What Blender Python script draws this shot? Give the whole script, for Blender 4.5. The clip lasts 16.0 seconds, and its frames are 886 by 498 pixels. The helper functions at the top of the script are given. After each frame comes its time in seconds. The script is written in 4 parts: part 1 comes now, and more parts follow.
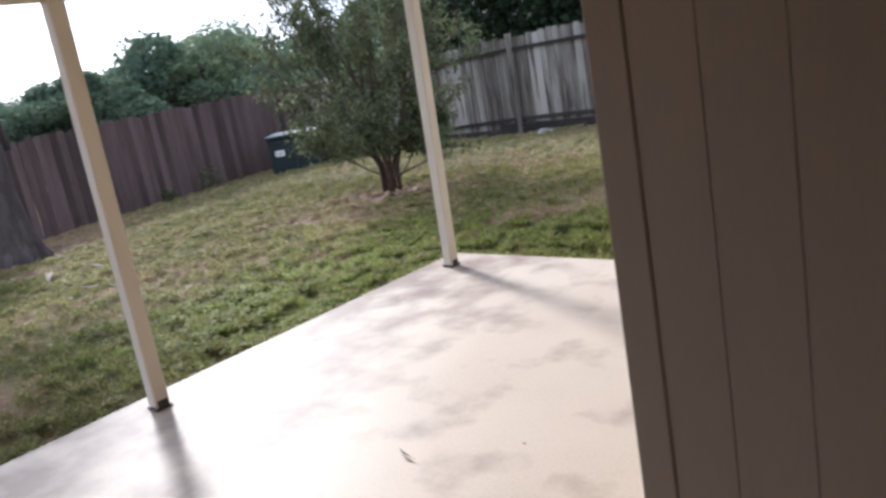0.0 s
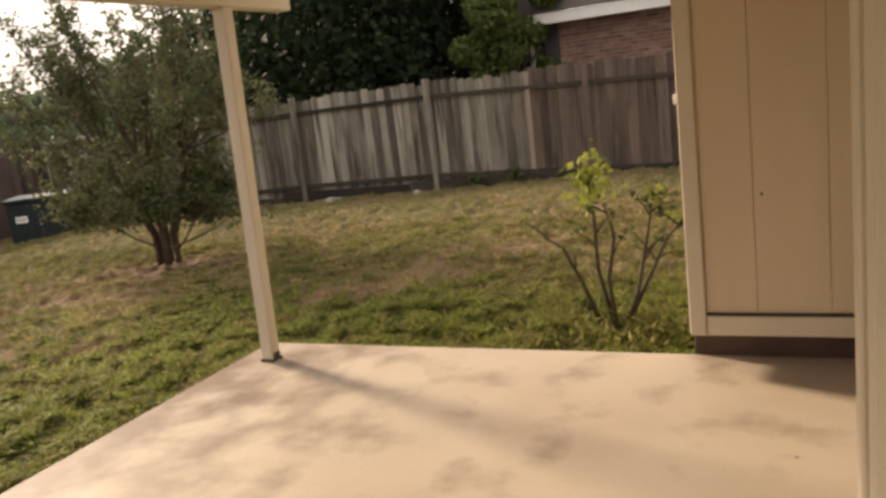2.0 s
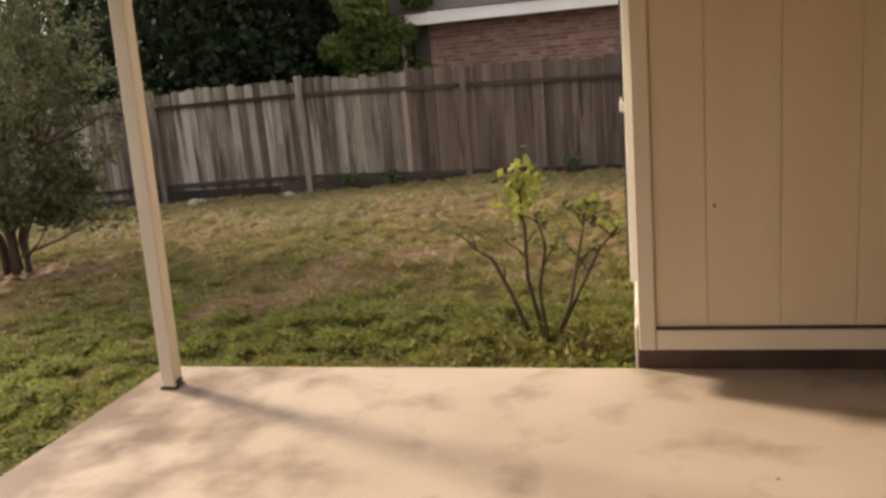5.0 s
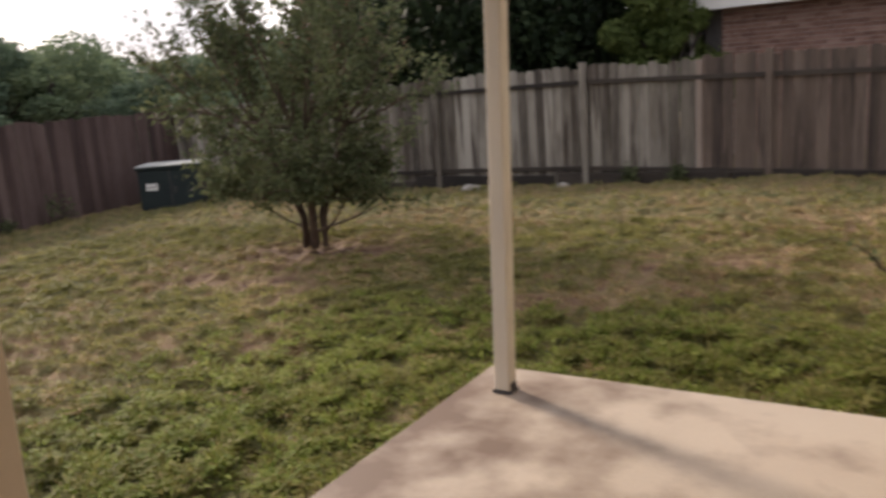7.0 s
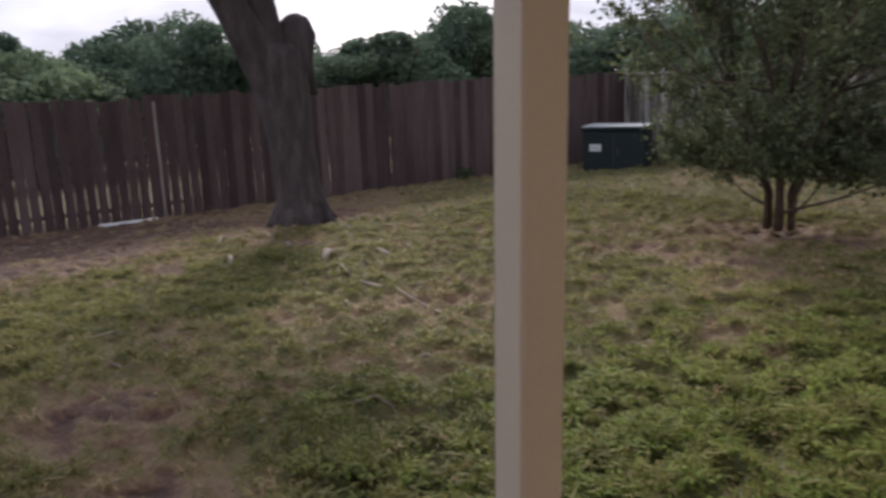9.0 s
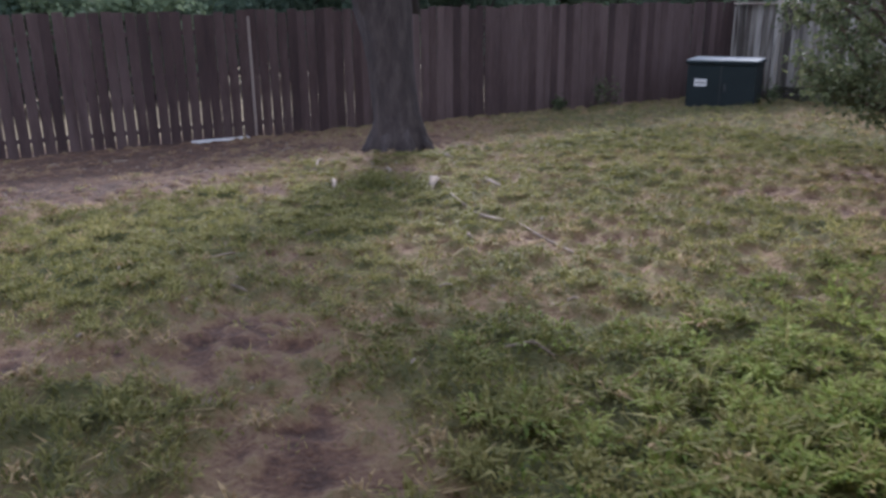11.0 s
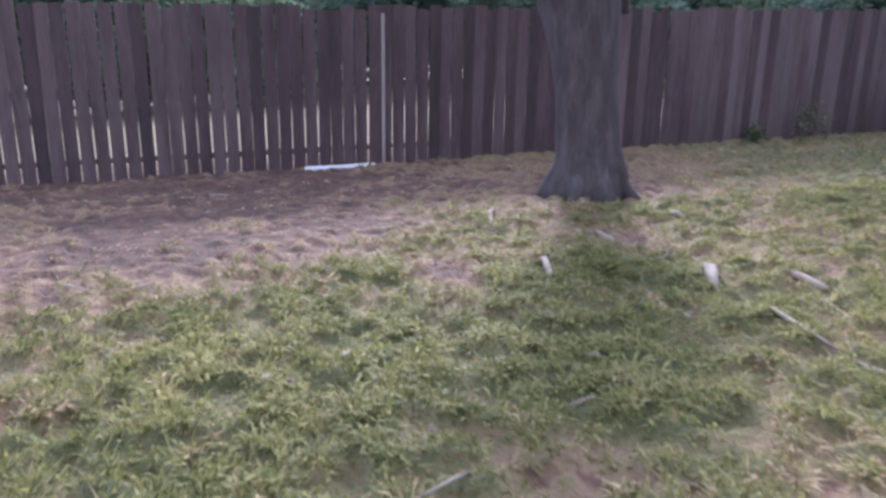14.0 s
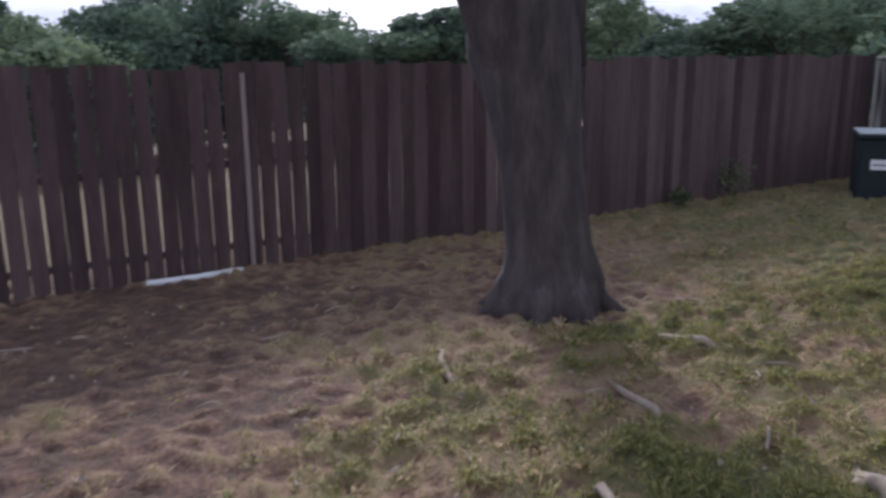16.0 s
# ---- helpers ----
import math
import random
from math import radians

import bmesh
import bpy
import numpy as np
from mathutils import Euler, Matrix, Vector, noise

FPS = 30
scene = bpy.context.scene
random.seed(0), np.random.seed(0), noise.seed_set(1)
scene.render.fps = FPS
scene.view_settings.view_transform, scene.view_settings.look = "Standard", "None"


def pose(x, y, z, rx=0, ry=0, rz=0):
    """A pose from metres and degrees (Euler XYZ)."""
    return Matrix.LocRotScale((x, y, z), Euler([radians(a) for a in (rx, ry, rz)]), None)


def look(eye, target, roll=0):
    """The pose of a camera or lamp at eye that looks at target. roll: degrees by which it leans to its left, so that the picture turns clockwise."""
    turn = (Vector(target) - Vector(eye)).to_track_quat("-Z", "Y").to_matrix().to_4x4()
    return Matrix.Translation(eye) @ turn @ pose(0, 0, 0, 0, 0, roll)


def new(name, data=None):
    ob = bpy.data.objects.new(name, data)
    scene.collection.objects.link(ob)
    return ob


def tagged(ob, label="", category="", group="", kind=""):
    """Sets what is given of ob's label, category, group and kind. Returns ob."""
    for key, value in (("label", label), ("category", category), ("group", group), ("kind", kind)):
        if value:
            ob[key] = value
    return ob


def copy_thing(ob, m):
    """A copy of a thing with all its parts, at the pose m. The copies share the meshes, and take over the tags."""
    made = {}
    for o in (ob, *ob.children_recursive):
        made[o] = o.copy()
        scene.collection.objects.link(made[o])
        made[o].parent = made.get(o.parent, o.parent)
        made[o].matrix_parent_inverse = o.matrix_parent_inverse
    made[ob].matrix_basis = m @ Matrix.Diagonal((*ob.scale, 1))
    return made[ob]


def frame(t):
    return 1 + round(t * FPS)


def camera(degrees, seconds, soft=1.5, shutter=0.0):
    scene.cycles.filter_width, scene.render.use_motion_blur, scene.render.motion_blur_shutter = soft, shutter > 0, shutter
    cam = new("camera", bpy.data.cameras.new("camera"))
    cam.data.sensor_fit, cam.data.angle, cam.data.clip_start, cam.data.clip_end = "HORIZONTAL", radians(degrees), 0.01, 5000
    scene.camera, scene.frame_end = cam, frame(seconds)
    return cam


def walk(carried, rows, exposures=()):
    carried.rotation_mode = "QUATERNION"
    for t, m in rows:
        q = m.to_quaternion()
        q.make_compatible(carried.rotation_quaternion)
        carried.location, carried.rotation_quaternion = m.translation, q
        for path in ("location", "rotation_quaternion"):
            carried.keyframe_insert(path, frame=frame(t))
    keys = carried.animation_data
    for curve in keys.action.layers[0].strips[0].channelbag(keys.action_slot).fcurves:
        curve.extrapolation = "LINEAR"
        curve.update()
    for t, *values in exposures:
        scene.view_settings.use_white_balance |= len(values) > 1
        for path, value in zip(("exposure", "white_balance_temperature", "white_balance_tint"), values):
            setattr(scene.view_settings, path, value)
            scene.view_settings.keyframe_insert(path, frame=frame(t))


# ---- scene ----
cam = camera(58.5, 16.0, soft=3.0, shutter=0.4)
PATH = [
    (0, (0.049, 0.17, 1.325), (-1.278, 1.588, 0.848), -10.3),
    (0.5, (-0.208, 0.285, 1.318), (-1.467, 1.754, 0.809), -11.0),
    (1, (-0.449, 0.384, 1.309), (-1.559, 1.983, 0.852), -8.9),
    (1.5, (-0.63, 0.486, 1.279), (-1.57, 2.2, 0.86), -7.9),
    (2, (-0.706, 0.576, 1.286), (-1.54, 2.35, 0.89), -7.0),
    (2.5, (-0.73, 0.637, 1.29), (-1.506, 2.44, 0.91), -6.7),
    (3, (-0.779, 0.661, 1.301), (-1.488, 2.491, 0.916), -6.8),
    (3.5, (-0.838, 0.678, 1.305), (-1.456, 2.537, 0.902), -7.0),
    (6, (-1.379, 0.724, 1.329), (-1.839, 2.621, 0.892), -4.5),
    (6.5, (-1.53, 0.768, 1.32), (-2.289, 2.571, 0.903), -4.6),
    (7, (-1.813, 0.975, 1.286), (-2.841, 2.643, 0.881), -4.2),
    (7.5, (-1.968, 1.028, 1.247), (-3.23, 2.527, 0.848), -3.7),
    (8, (-2.043, 1.011, 1.241), (-3.503, 2.317, 0.836), -3.5),
    (8.5, (-2.274, 1.068, 1.248), (-3.884, 2.18, 0.831), -2.7),
    (9, (-2.421, 1.112, 1.202), (-4.14, 2.044, 0.779), -2.2),
    (9.2, (-2.459, 1.084, 1.195), (-4.207, 1.959, 0.772), -2.7),
    (11.5, (-3.199, 0.805, 1.132), (-4.941, 1.563, 0.508), -0.2),
    (12, (-3.638, 0.715, 1.102), (-5.375, 1.46, 0.45), -0.2),
    (12.5, (-4.073, 0.693, 1.043), (-5.824, 1.424, 0.413), 1.0),
    (13, (-4.594, 0.755, 1.038), (-6.371, 1.444, 0.432), 0.7),
    (13.5, (-5.174, 0.801, 1.016), (-6.977, 1.44, 0.433), 1.0),
    (14, (-5.71, 0.847, 1.014), (-7.532, 1.446, 0.446), 0.9),
    (14.5, (-6.215, 0.884, 1.009), (-8.047, 1.473, 0.465), 1.2),
    (15, (-6.808, 0.942, 1.002), (-8.635, 1.582, 0.502), 1.0),
    (15.5, (-7.397, 1.012, 1.023), (-9.184, 1.778, 0.557), 0.6),
    (16, (-7.912, 1.142, 1.039), (-9.61, 2.102, 0.595), -0.5),
]
EXPOSURES = [(0, 0.82, 5500, 13), (0.5, 0.15, 5900, 14), (1.0, 0.0, 6500, 16), (1.5, 0.42, 7950, 16), (3, 0.5, 8450, 15), (3.5, 0.5, 8400, 15), (6, 0.6, 7250, 17), (7, 0.25, 6900, 17),
             (8, 0.05, 6600, 18), (9, -0.1, 6000, 18), (11.5, 0.72, 5300, 19), (12.5, 1.42, 5050, 23), (13.5, 1.08, 5050, 23), (14.5, 1.14, 5050, 24), (15.2, 0.6, 5100, 23), (16, 0.02, 5450, 20)]
walk(cam, [(t, look(eye, target, roll)) for t, eye, target, roll in PATH], EXPOSURES)

# ---- light ----
SUN_FROM = Vector((-0.92, 0.38, 0.0)).normalized()
SUN_EL = radians(27)
world = bpy.data.worlds.new("sky")
scene.world = world
world.use_nodes = True
wn, wl = world.node_tree.nodes, world.node_tree.links
wn.clear()
w_out, w_bg = wn.new("ShaderNodeOutputWorld"), wn.new("ShaderNodeBackground")
w_sky = wn.new("ShaderNodeTexSky")
w_sky.sky_type, w_sky.sun_disc = "NISHITA", False
w_sky.sun_elevation = SUN_EL
w_sky.sun_rotation = math.atan2(SUN_FROM.x, SUN_FROM.y)
w_sky.dust_density = 3.0
w_geo, w_noise, w_ramp, w_mix = wn.new("ShaderNodeTexCoord"), wn.new("ShaderNodeTexNoise"), wn.new("ShaderNodeValToRGB"), wn.new("ShaderNodeMixRGB")
w_noise.inputs["Scale"].default_value, w_noise.inputs["Detail"].default_value = 3.2, 6
w_ramp.color_ramp.elements[0].position, w_ramp.color_ramp.elements[1].position = 0.38, 0.62
w_tone = wn.new("ShaderNodeMixRGB")
w_tone.inputs["Color1"].default_value, w_tone.inputs["Color2"].default_value = (4.4, 5.2, 6.8, 1), (12.4, 12.5, 12.9, 1)
w_mix.inputs["Fac"].default_value = 0.85
w_map = wn.new("ShaderNodeMapping")
w_map.inputs["Scale"].default_value = (1, 1, 3.0)
wl.new(w_geo.outputs["Generated"], w_map.inputs["Vector"])
wl.new(w_map.outputs["Vector"], w_noise.inputs["Vector"])
wl.new(w_noise.outputs["Fac"], w_ramp.inputs["Fac"])
wl.new(w_ramp.outputs["Color"], w_tone.inputs["Fac"])
wl.new(w_tone.outputs["Color"], w_mix.inputs["Color2"])
wl.new(w_sky.outputs["Color"], w_mix.inputs["Color1"])
wl.new(w_mix.outputs["Color"], w_bg.inputs["Color"])
wl.new(w_bg.outputs["Background"], w_out.inputs["Surface"])
w_bg.inputs["Strength"].default_value = 0.11
sun_data = bpy.data.lights.new("sun", "SUN")
sun_data.energy, sun_data.angle, sun_data.color = 3.8, radians(9.0), (1.0, 0.9, 0.77)
sun = new("sun", sun_data)
to_sun = SUN_FROM * math.cos(SUN_EL) + Vector((0, 0, math.sin(SUN_EL)))
sun.matrix_world = look(to_sun * 50, (0, 0, 0))


# ---- materials ----
def material(name, stops, scale=6.0, rough=0.8, bump=0.2, fine=60.0, stretch=(1, 1, 1), spread=0.0, island=0.0, metal=0.0, spots=None, through_light=0.0):
    """Colour from two sizes of noise over a ramp of stops; spread varies it from object to object, island from piece to piece of one mesh."""
    m = bpy.data.materials.new(name)
    m.use_nodes = True
    n, l = m.node_tree.nodes, m.node_tree.links
    bsdf = n["Principled BSDF"]
    bsdf.inputs["Roughness"].default_value, bsdf.inputs["Metallic"].default_value = rough, metal
    if through_light:
        bsdf.inputs["Specular IOR Level"].default_value = 0.12
    co, mp = n.new("ShaderNodeTexCoord"), n.new("ShaderNodeMapping")
    mp.inputs["Scale"].default_value = stretch
    l.new(co.outputs["Object"], mp.inputs["Vector"])
    vec = mp.outputs["Vector"]
    if spread:
        info, add = n.new("ShaderNodeObjectInfo"), n.new("ShaderNodeVectorMath")
        add.operation = "MULTIPLY_ADD"
        add.inputs[1].default_value = (37, 23, 11)
        l.new(info.outputs["Random"], add.inputs[0])
        l.new(vec, add.inputs[2])
        vec = add.outputs[0]
    big, small = n.new("ShaderNodeTexNoise"), n.new("ShaderNodeTexNoise")
    for node, s in ((big, scale), (small, fine)):
        node.inputs["Scale"].default_value, node.inputs["Detail"].default_value = s, 5
        l.new(vec, node.inputs["Vector"])
    mix = n.new("ShaderNodeMath")
    mix.operation = "MULTIPLY_ADD"
    mix.inputs[1].default_value = 0.35
    l.new(small.outputs["Fac"], mix.inputs[0])
    sub = n.new("ShaderNodeMath")
    sub.operation = "MULTIPLY_ADD"
    sub.inputs[1].default_value, sub.inputs[2].default_value = 0.8, -0.075
    l.new(big.outputs["Fac"], sub.inputs[0])
    l.new(sub.outputs[0], mix.inputs[2])
    value = mix.outputs[0]
    for amount, kind in ((spread, "o"), (island, "i")):
        if amount:
            src = n.new("ShaderNodeObjectInfo").outputs["Random"] if kind == "o" else n.new("ShaderNodeNewGeometry").outputs["Random Per Island"]
            a = n.new("ShaderNodeMath")
            a.operation = "MULTIPLY_ADD"
            a.inputs[1].default_value = amount
            l.new(src, a.inputs[0])
            b = n.new("ShaderNodeMath")
            b.operation = "SUBTRACT"
            b.inputs[1].default_value = amount / 2
            l.new(value, b.inputs[0])
            l.new(b.outputs[0], a.inputs[2])
            value = a.outputs[0]
    ramp = n.new("ShaderNodeValToRGB")
    e = ramp.color_ramp.elements
    while len(e) < len(stops):
        e.new(0.5)
    for i, (p, c) in enumerate(stops):
        e[i].position, e[i].color = p, (*c, 1)
    l.new(value, ramp.inputs["Fac"])
    colour = ramp.outputs["Color"]
    if spots:
        s_scale, s_low, s_high, s_colour = spots
        sn, sr, sm = n.new("ShaderNodeTexNoise"), n.new("ShaderNodeValToRGB"), n.new("ShaderNodeMixRGB")
        sn.inputs["Scale"].default_value, sn.inputs["Detail"].default_value = s_scale, 4
        l.new(vec, sn.inputs["Vector"])
        sr.color_ramp.elements[0].position, sr.color_ramp.elements[1].position = s_low, s_high
        l.new(sn.outputs["Fac"], sr.inputs["Fac"])
        l.new(sr.outputs["Color"], sm.inputs["Fac"])
        l.new(colour, sm.inputs["Color1"])
        sm.inputs["Color2"].default_value = (*s_colour, 1)
        colour = sm.outputs["Color"]
    l.new(colour, bsdf.inputs["Base Color"])
    if bump:
        bp = n.new("ShaderNodeBump")
        bp.inputs["Strength"].default_value, bp.inputs["Distance"].default_value = bump, 0.02
        l.new(value, bp.inputs["Height"])
        l.new(bp.outputs["Normal"], bsdf.inputs["Normal"])
    if through_light:
        tr, sh = n.new("ShaderNodeBsdfTranslucent"), n.new("ShaderNodeMixShader")
        l.new(colour, tr.inputs["Color"])
        sh.inputs["Fac"].default_value = through_light
        l.new(bsdf.outputs["BSDF"], sh.inputs[1])
        l.new(tr.outputs["BSDF"], sh.inputs[2])
        l.new(sh.outputs["Shader"], n["Material Output"].inputs["Surface"])
    return m


M_CONCRETE = material("concrete", [(0.25, (0.42, 0.345, 0.27)), (0.5, (0.54, 0.455, 0.365)), (0.8, (0.62, 0.535, 0.435))], 0.9, 0.55, 0.12, 90, spots=(0.75, 0.53, 0.88, (0.40, 0.30, 0.225)))


def stain_edge(m, edge, reach, colour):
    """Mottled dark mildew on the slab, thickest along its open edge."""
    n, l = m.node_tree.nodes, m.node_tree.links
    bsdf = n["Principled BSDF"]
    old = bsdf.inputs["Base Color"].links[0].from_socket
    co, sep, rng_x, ns, mul, ramp, mix = [n.new("ShaderNode" + k) for k in ("TexCoord", "SeparateXYZ", "MapRange", "TexNoise", "Math", "ValToRGB", "MixRGB")]
    l.new(co.outputs["Object"], sep.inputs[0])
    l.new(sep.outputs["X"], rng_x.inputs["Value"])
    rng_x.inputs["From Min"].default_value, rng_x.inputs["From Max"].default_value = edge + reach, edge
    ns.inputs["Scale"].default_value, ns.inputs["Detail"].default_value = 3.4, 9
    l.new(co.outputs["Object"], ns.inputs["Vector"])
    mul.operation = "MULTIPLY_ADD"
    mul.inputs[1].default_value = 0.3
    l.new(rng_x.outputs["Result"], mul.inputs[0])
    l.new(ns.outputs["Fac"], mul.inputs[2])
    ramp.color_ramp.elements[0].position, ramp.color_ramp.elements[1].position = 0.54, 0.86
    l.new(mul.outputs[0], ramp.inputs["Fac"])
    l.new(ramp.outputs["Color"], mix.inputs["Fac"])
    l.new(old, mix.inputs["Color1"])
    mix.inputs["Color2"].default_value = (*colour, 1)
    l.new(mix.outputs["Color"], bsdf.inputs["Base Color"])


stain_edge(M_CONCRETE, -3.49, 1.5, (0.185, 0.125, 0.09))
M_CREAM = material("cream_paint", [(0.2, (0.62, 0.55, 0.44)), (0.8, (0.73, 0.66, 0.54))], 2.0, 0.55, 0.05, 120)
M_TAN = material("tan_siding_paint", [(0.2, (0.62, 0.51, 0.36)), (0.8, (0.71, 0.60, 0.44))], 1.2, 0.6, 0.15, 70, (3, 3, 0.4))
# dark copy of the siding paint, with the doorway shade put into its colour
M_SHADED_SIDING = material("shaded_siding_paint", [(0.2, (0.19, 0.15, 0.115)), (0.8, (0.25, 0.2, 0.155))], 1.2, 0.6, 0.15, 70, (3, 3, 0.4))
# brick colour darkened to hold the shade of the recess under the siding
M_FOUNDATION = material("shaded_foundation_brick", [(0.3, (0.07, 0.045, 0.035)), (0.7, (0.13, 0.085, 0.065))], 5, 0.9, 0.3)
M_GREY_FENCE = material("weathered_cedar", [(0.2, (0.05, 0.041, 0.033)), (0.45, (0.165, 0.145, 0.118)), (0.75, (0.38, 0.35, 0.3))], 5.0, 0.9, 0.6, 45, (1, 1, 0.1), spread=0.42, spots=(7.0, 0.52, 0.66, (0.062, 0.047, 0.036)))
M_BROWN_FENCE = material("aged_brown_cedar", [(0.15, (0.05, 0.037, 0.03)), (0.45, (0.115, 0.085, 0.067)), (0.75, (0.20, 0.152, 0.122))], 5.0, 0.9, 0.6, 45, (1, 1, 0.1), spread=0.36, spots=(7.0, 0.54, 0.68, (0.045, 0.033, 0.027)))
# dark boards; on the fence rails this paints the shadow line under the tops
M_DARK_BOARD = material("dark_board_with_rail_shade", [(0.2, (0.013, 0.01, 0.008)), (0.5, (0.03, 0.023, 0.018)), (0.85, (0.075, 0.06, 0.047))], 4.0, 0.85, 0.5, 40, (0.2, 1, 1), spread=0.3)
M_RED_FENCE = material("stained_red_cedar", [(0.15, (0.03, 0.019, 0.017)), (0.45, (0.074, 0.046, 0.041)), (0.8, (0.15, 0.105, 0.093))], 4.0, 0.9, 0.4, 40, (1, 1, 0.12), spread=0.32)
M_BARK = material("oak_bark", [(0.25, (0.022, 0.017, 0.015)), (0.5, (0.056, 0.043, 0.038)), (0.8, (0.11, 0.088, 0.078))], 9, 0.95, 1.0, 45, (1, 1, 0.22))
M_TWIG = material("twig_bark", [(0.3, (0.10, 0.065, 0.05)), (0.7, (0.22, 0.15, 0.11))], 15, 0.9, 0.4)
M_ROOT = material("pale_root_bark", [(0.3, (0.18, 0.135, 0.095)), (0.7, (0.36, 0.29, 0.215))], 12, 0.9, 0.6)
M_BOX = material("transformer_green", [(0.3, (0.008, 0.015, 0.015)), (0.7, (0.013, 0.022, 0.022))], 3, 0.85, 0.05)
# pale colour that paints the sky's reflection on top of the lid
M_LID_REFLECTION = material("sky_reflecting_lid_colour", [(0.3, (0.30, 0.32, 0.31)), (0.7, (0.45, 0.46, 0.44))], 4, 0.5, 0.05)
M_WHITE = material("white_paint", [(0.2, (0.68, 0.66, 0.62)), (0.8, (0.8, 0.78, 0.74))], 3, 0.5, 0.05)
M_DARK = material("dark_metal", [(0.3, (0.03, 0.027, 0.025)), (0.7, (0.06, 0.052, 0.05))], 10, 0.6, 0.1)
M_STONE = material("grey_stone", [(0.3, (0.22, 0.2, 0.17)), (0.7, (0.42, 0.38, 0.33))], 8, 0.9, 0.5)
M_SHINGLE = material("brown_shingle", [(0.3, (0.05, 0.04, 0.036)), (0.7, (0.11, 0.09, 0.08))], 14, 0.95, 0.5, spread=0.2)
M_LEAF = material("myrtle_leaf", [(0.2, (0.055, 0.072, 0.036)), (0.55, (0.12, 0.143, 0.07)), (0.85, (0.215, 0.23, 0.12))], 2, 0.6, 0, 9, island=0.5, through_light=0.35)
# near-black leaf colour carries the oak's backlit shade
M_OAK = material("shaded_oak_leaf", [(0.2, (0.008, 0.014, 0.007)), (0.6, (0.018, 0.031, 0.013)), (0.9, (0.04, 0.056, 0.024))], 1, 0.6, 0, 5, island=0.5, through_light=0.2)
# leaf colour lightened and made bluish so distance haze is painted in
M_FAR = material("haze_tinted_foliage", [(0.2, (0.075, 0.11, 0.075)), (0.5, (0.135, 0.185, 0.12)), (0.85, (0.22, 0.275, 0.15))], 0.5, 0.8, 0, 3, spread=0.5, island=0.3, through_light=0.4)
M_BRIGHT = material("young_leaf", [(0.2, (0.22, 0.27, 0.055)), (0.8, (0.44, 0.48, 0.13))], 5, 0.5, 0, 20, island=0.4, through_light=0.4)
M_LIGHT_TREE = material("light_green_tree_leaf", [(0.2, (0.065, 0.095, 0.03)), (0.55, (0.125, 0.165, 0.052)), (0.85, (0.21, 0.26, 0.09))], 1, 0.6, 0, 5, island=0.5, through_light=0.35)
M_SEED = material("red_seed_head", [(0.3, (0.16, 0.07, 0.05)), (0.7, (0.28, 0.14, 0.10))], 5, 0.8, 0)
M_GRASS = material("grass_blade", [(0.15, (0.09, 0.103, 0.032)), (0.5, (0.22, 0.215, 0.07)), (0.85, (0.43, 0.385, 0.155))], 0.7, 0.6, 0, 4, island=0.45, through_light=0.5)
M_LUSH = material("fresh_grass_blade", [(0.15, (0.12, 0.18, 0.036)), (0.5, (0.265, 0.32, 0.072)), (0.85, (0.45, 0.48, 0.15))], 0.9, 0.6, 0, 5, island=0.5, through_light=0.5)
M_STRAW = material("dry_grass_blade", [(0.2, (0.24, 0.165, 0.082)), (0.8, (0.48, 0.365, 0.195))], 2, 0.8, 0, 9, island=0.5, through_light=0.2)


M_BATTEN = material("pale_batten_and_lit_top", [(0.2, (0.2, 0.15, 0.12)), (0.5, (0.3, 0.24, 0.2)), (0.8, (0.42, 0.36, 0.3))], 4.0, 0.9, 0.4, 40, (1, 1, 0.12))


def brick_material():
    m = bpy.data.materials.new("house_brick")
    m.use_nodes = True
    n, l = m.node_tree.nodes, m.node_tree.links
    co, mp, br = n.new("ShaderNodeTexCoord"), n.new("ShaderNodeMapping"), n.new("ShaderNodeTexBrick")
    mp.inputs["Rotation"].default_value = (radians(90), 0, 0)
    br.inputs["Scale"].default_value = 1.0
    br.inputs["Brick Width"].default_value, br.inputs["Row Height"].default_value, br.inputs["Mortar Size"].default_value = 0.21, 0.075, 0.008
    br.inputs["Color1"].default_value, br.inputs["Color2"].default_value, br.inputs["Mortar"].default_value = (0.21, 0.11, 0.085, 1), (0.32, 0.19, 0.15, 1), (0.36, 0.31, 0.27, 1)
    l.new(co.outputs["Object"], mp.inputs["Vector"])
    l.new(mp.outputs["Vector"], br.inputs["Vector"])
    l.new(br.outputs["Color"], n["Principled BSDF"].inputs["Base Color"])
    n["Principled BSDF"].inputs["Roughness"].default_value = 0.9
    return m


M_BRICK = brick_material()


def glass_material():
    m = bpy.data.materials.new("window_glass")
    m.use_nodes = True
    b = m.node_tree.nodes["Principled BSDF"]
    b.inputs["Base Color"].default_value = (0.03, 0.035, 0.04, 1)
    b.inputs["Roughness"].default_value = 0.04
    b.inputs["Specular IOR Level"].default_value = 0.9
    return m


M_GLASS = glass_material()
M_BRICKPIECE = material("red_brown_brick", [(0.2, (0.15, 0.08, 0.062)), (0.5, (0.24, 0.135, 0.105)), (0.85, (0.36, 0.24, 0.2))], 6, 0.9, 0.4, 50, spread=0.45)


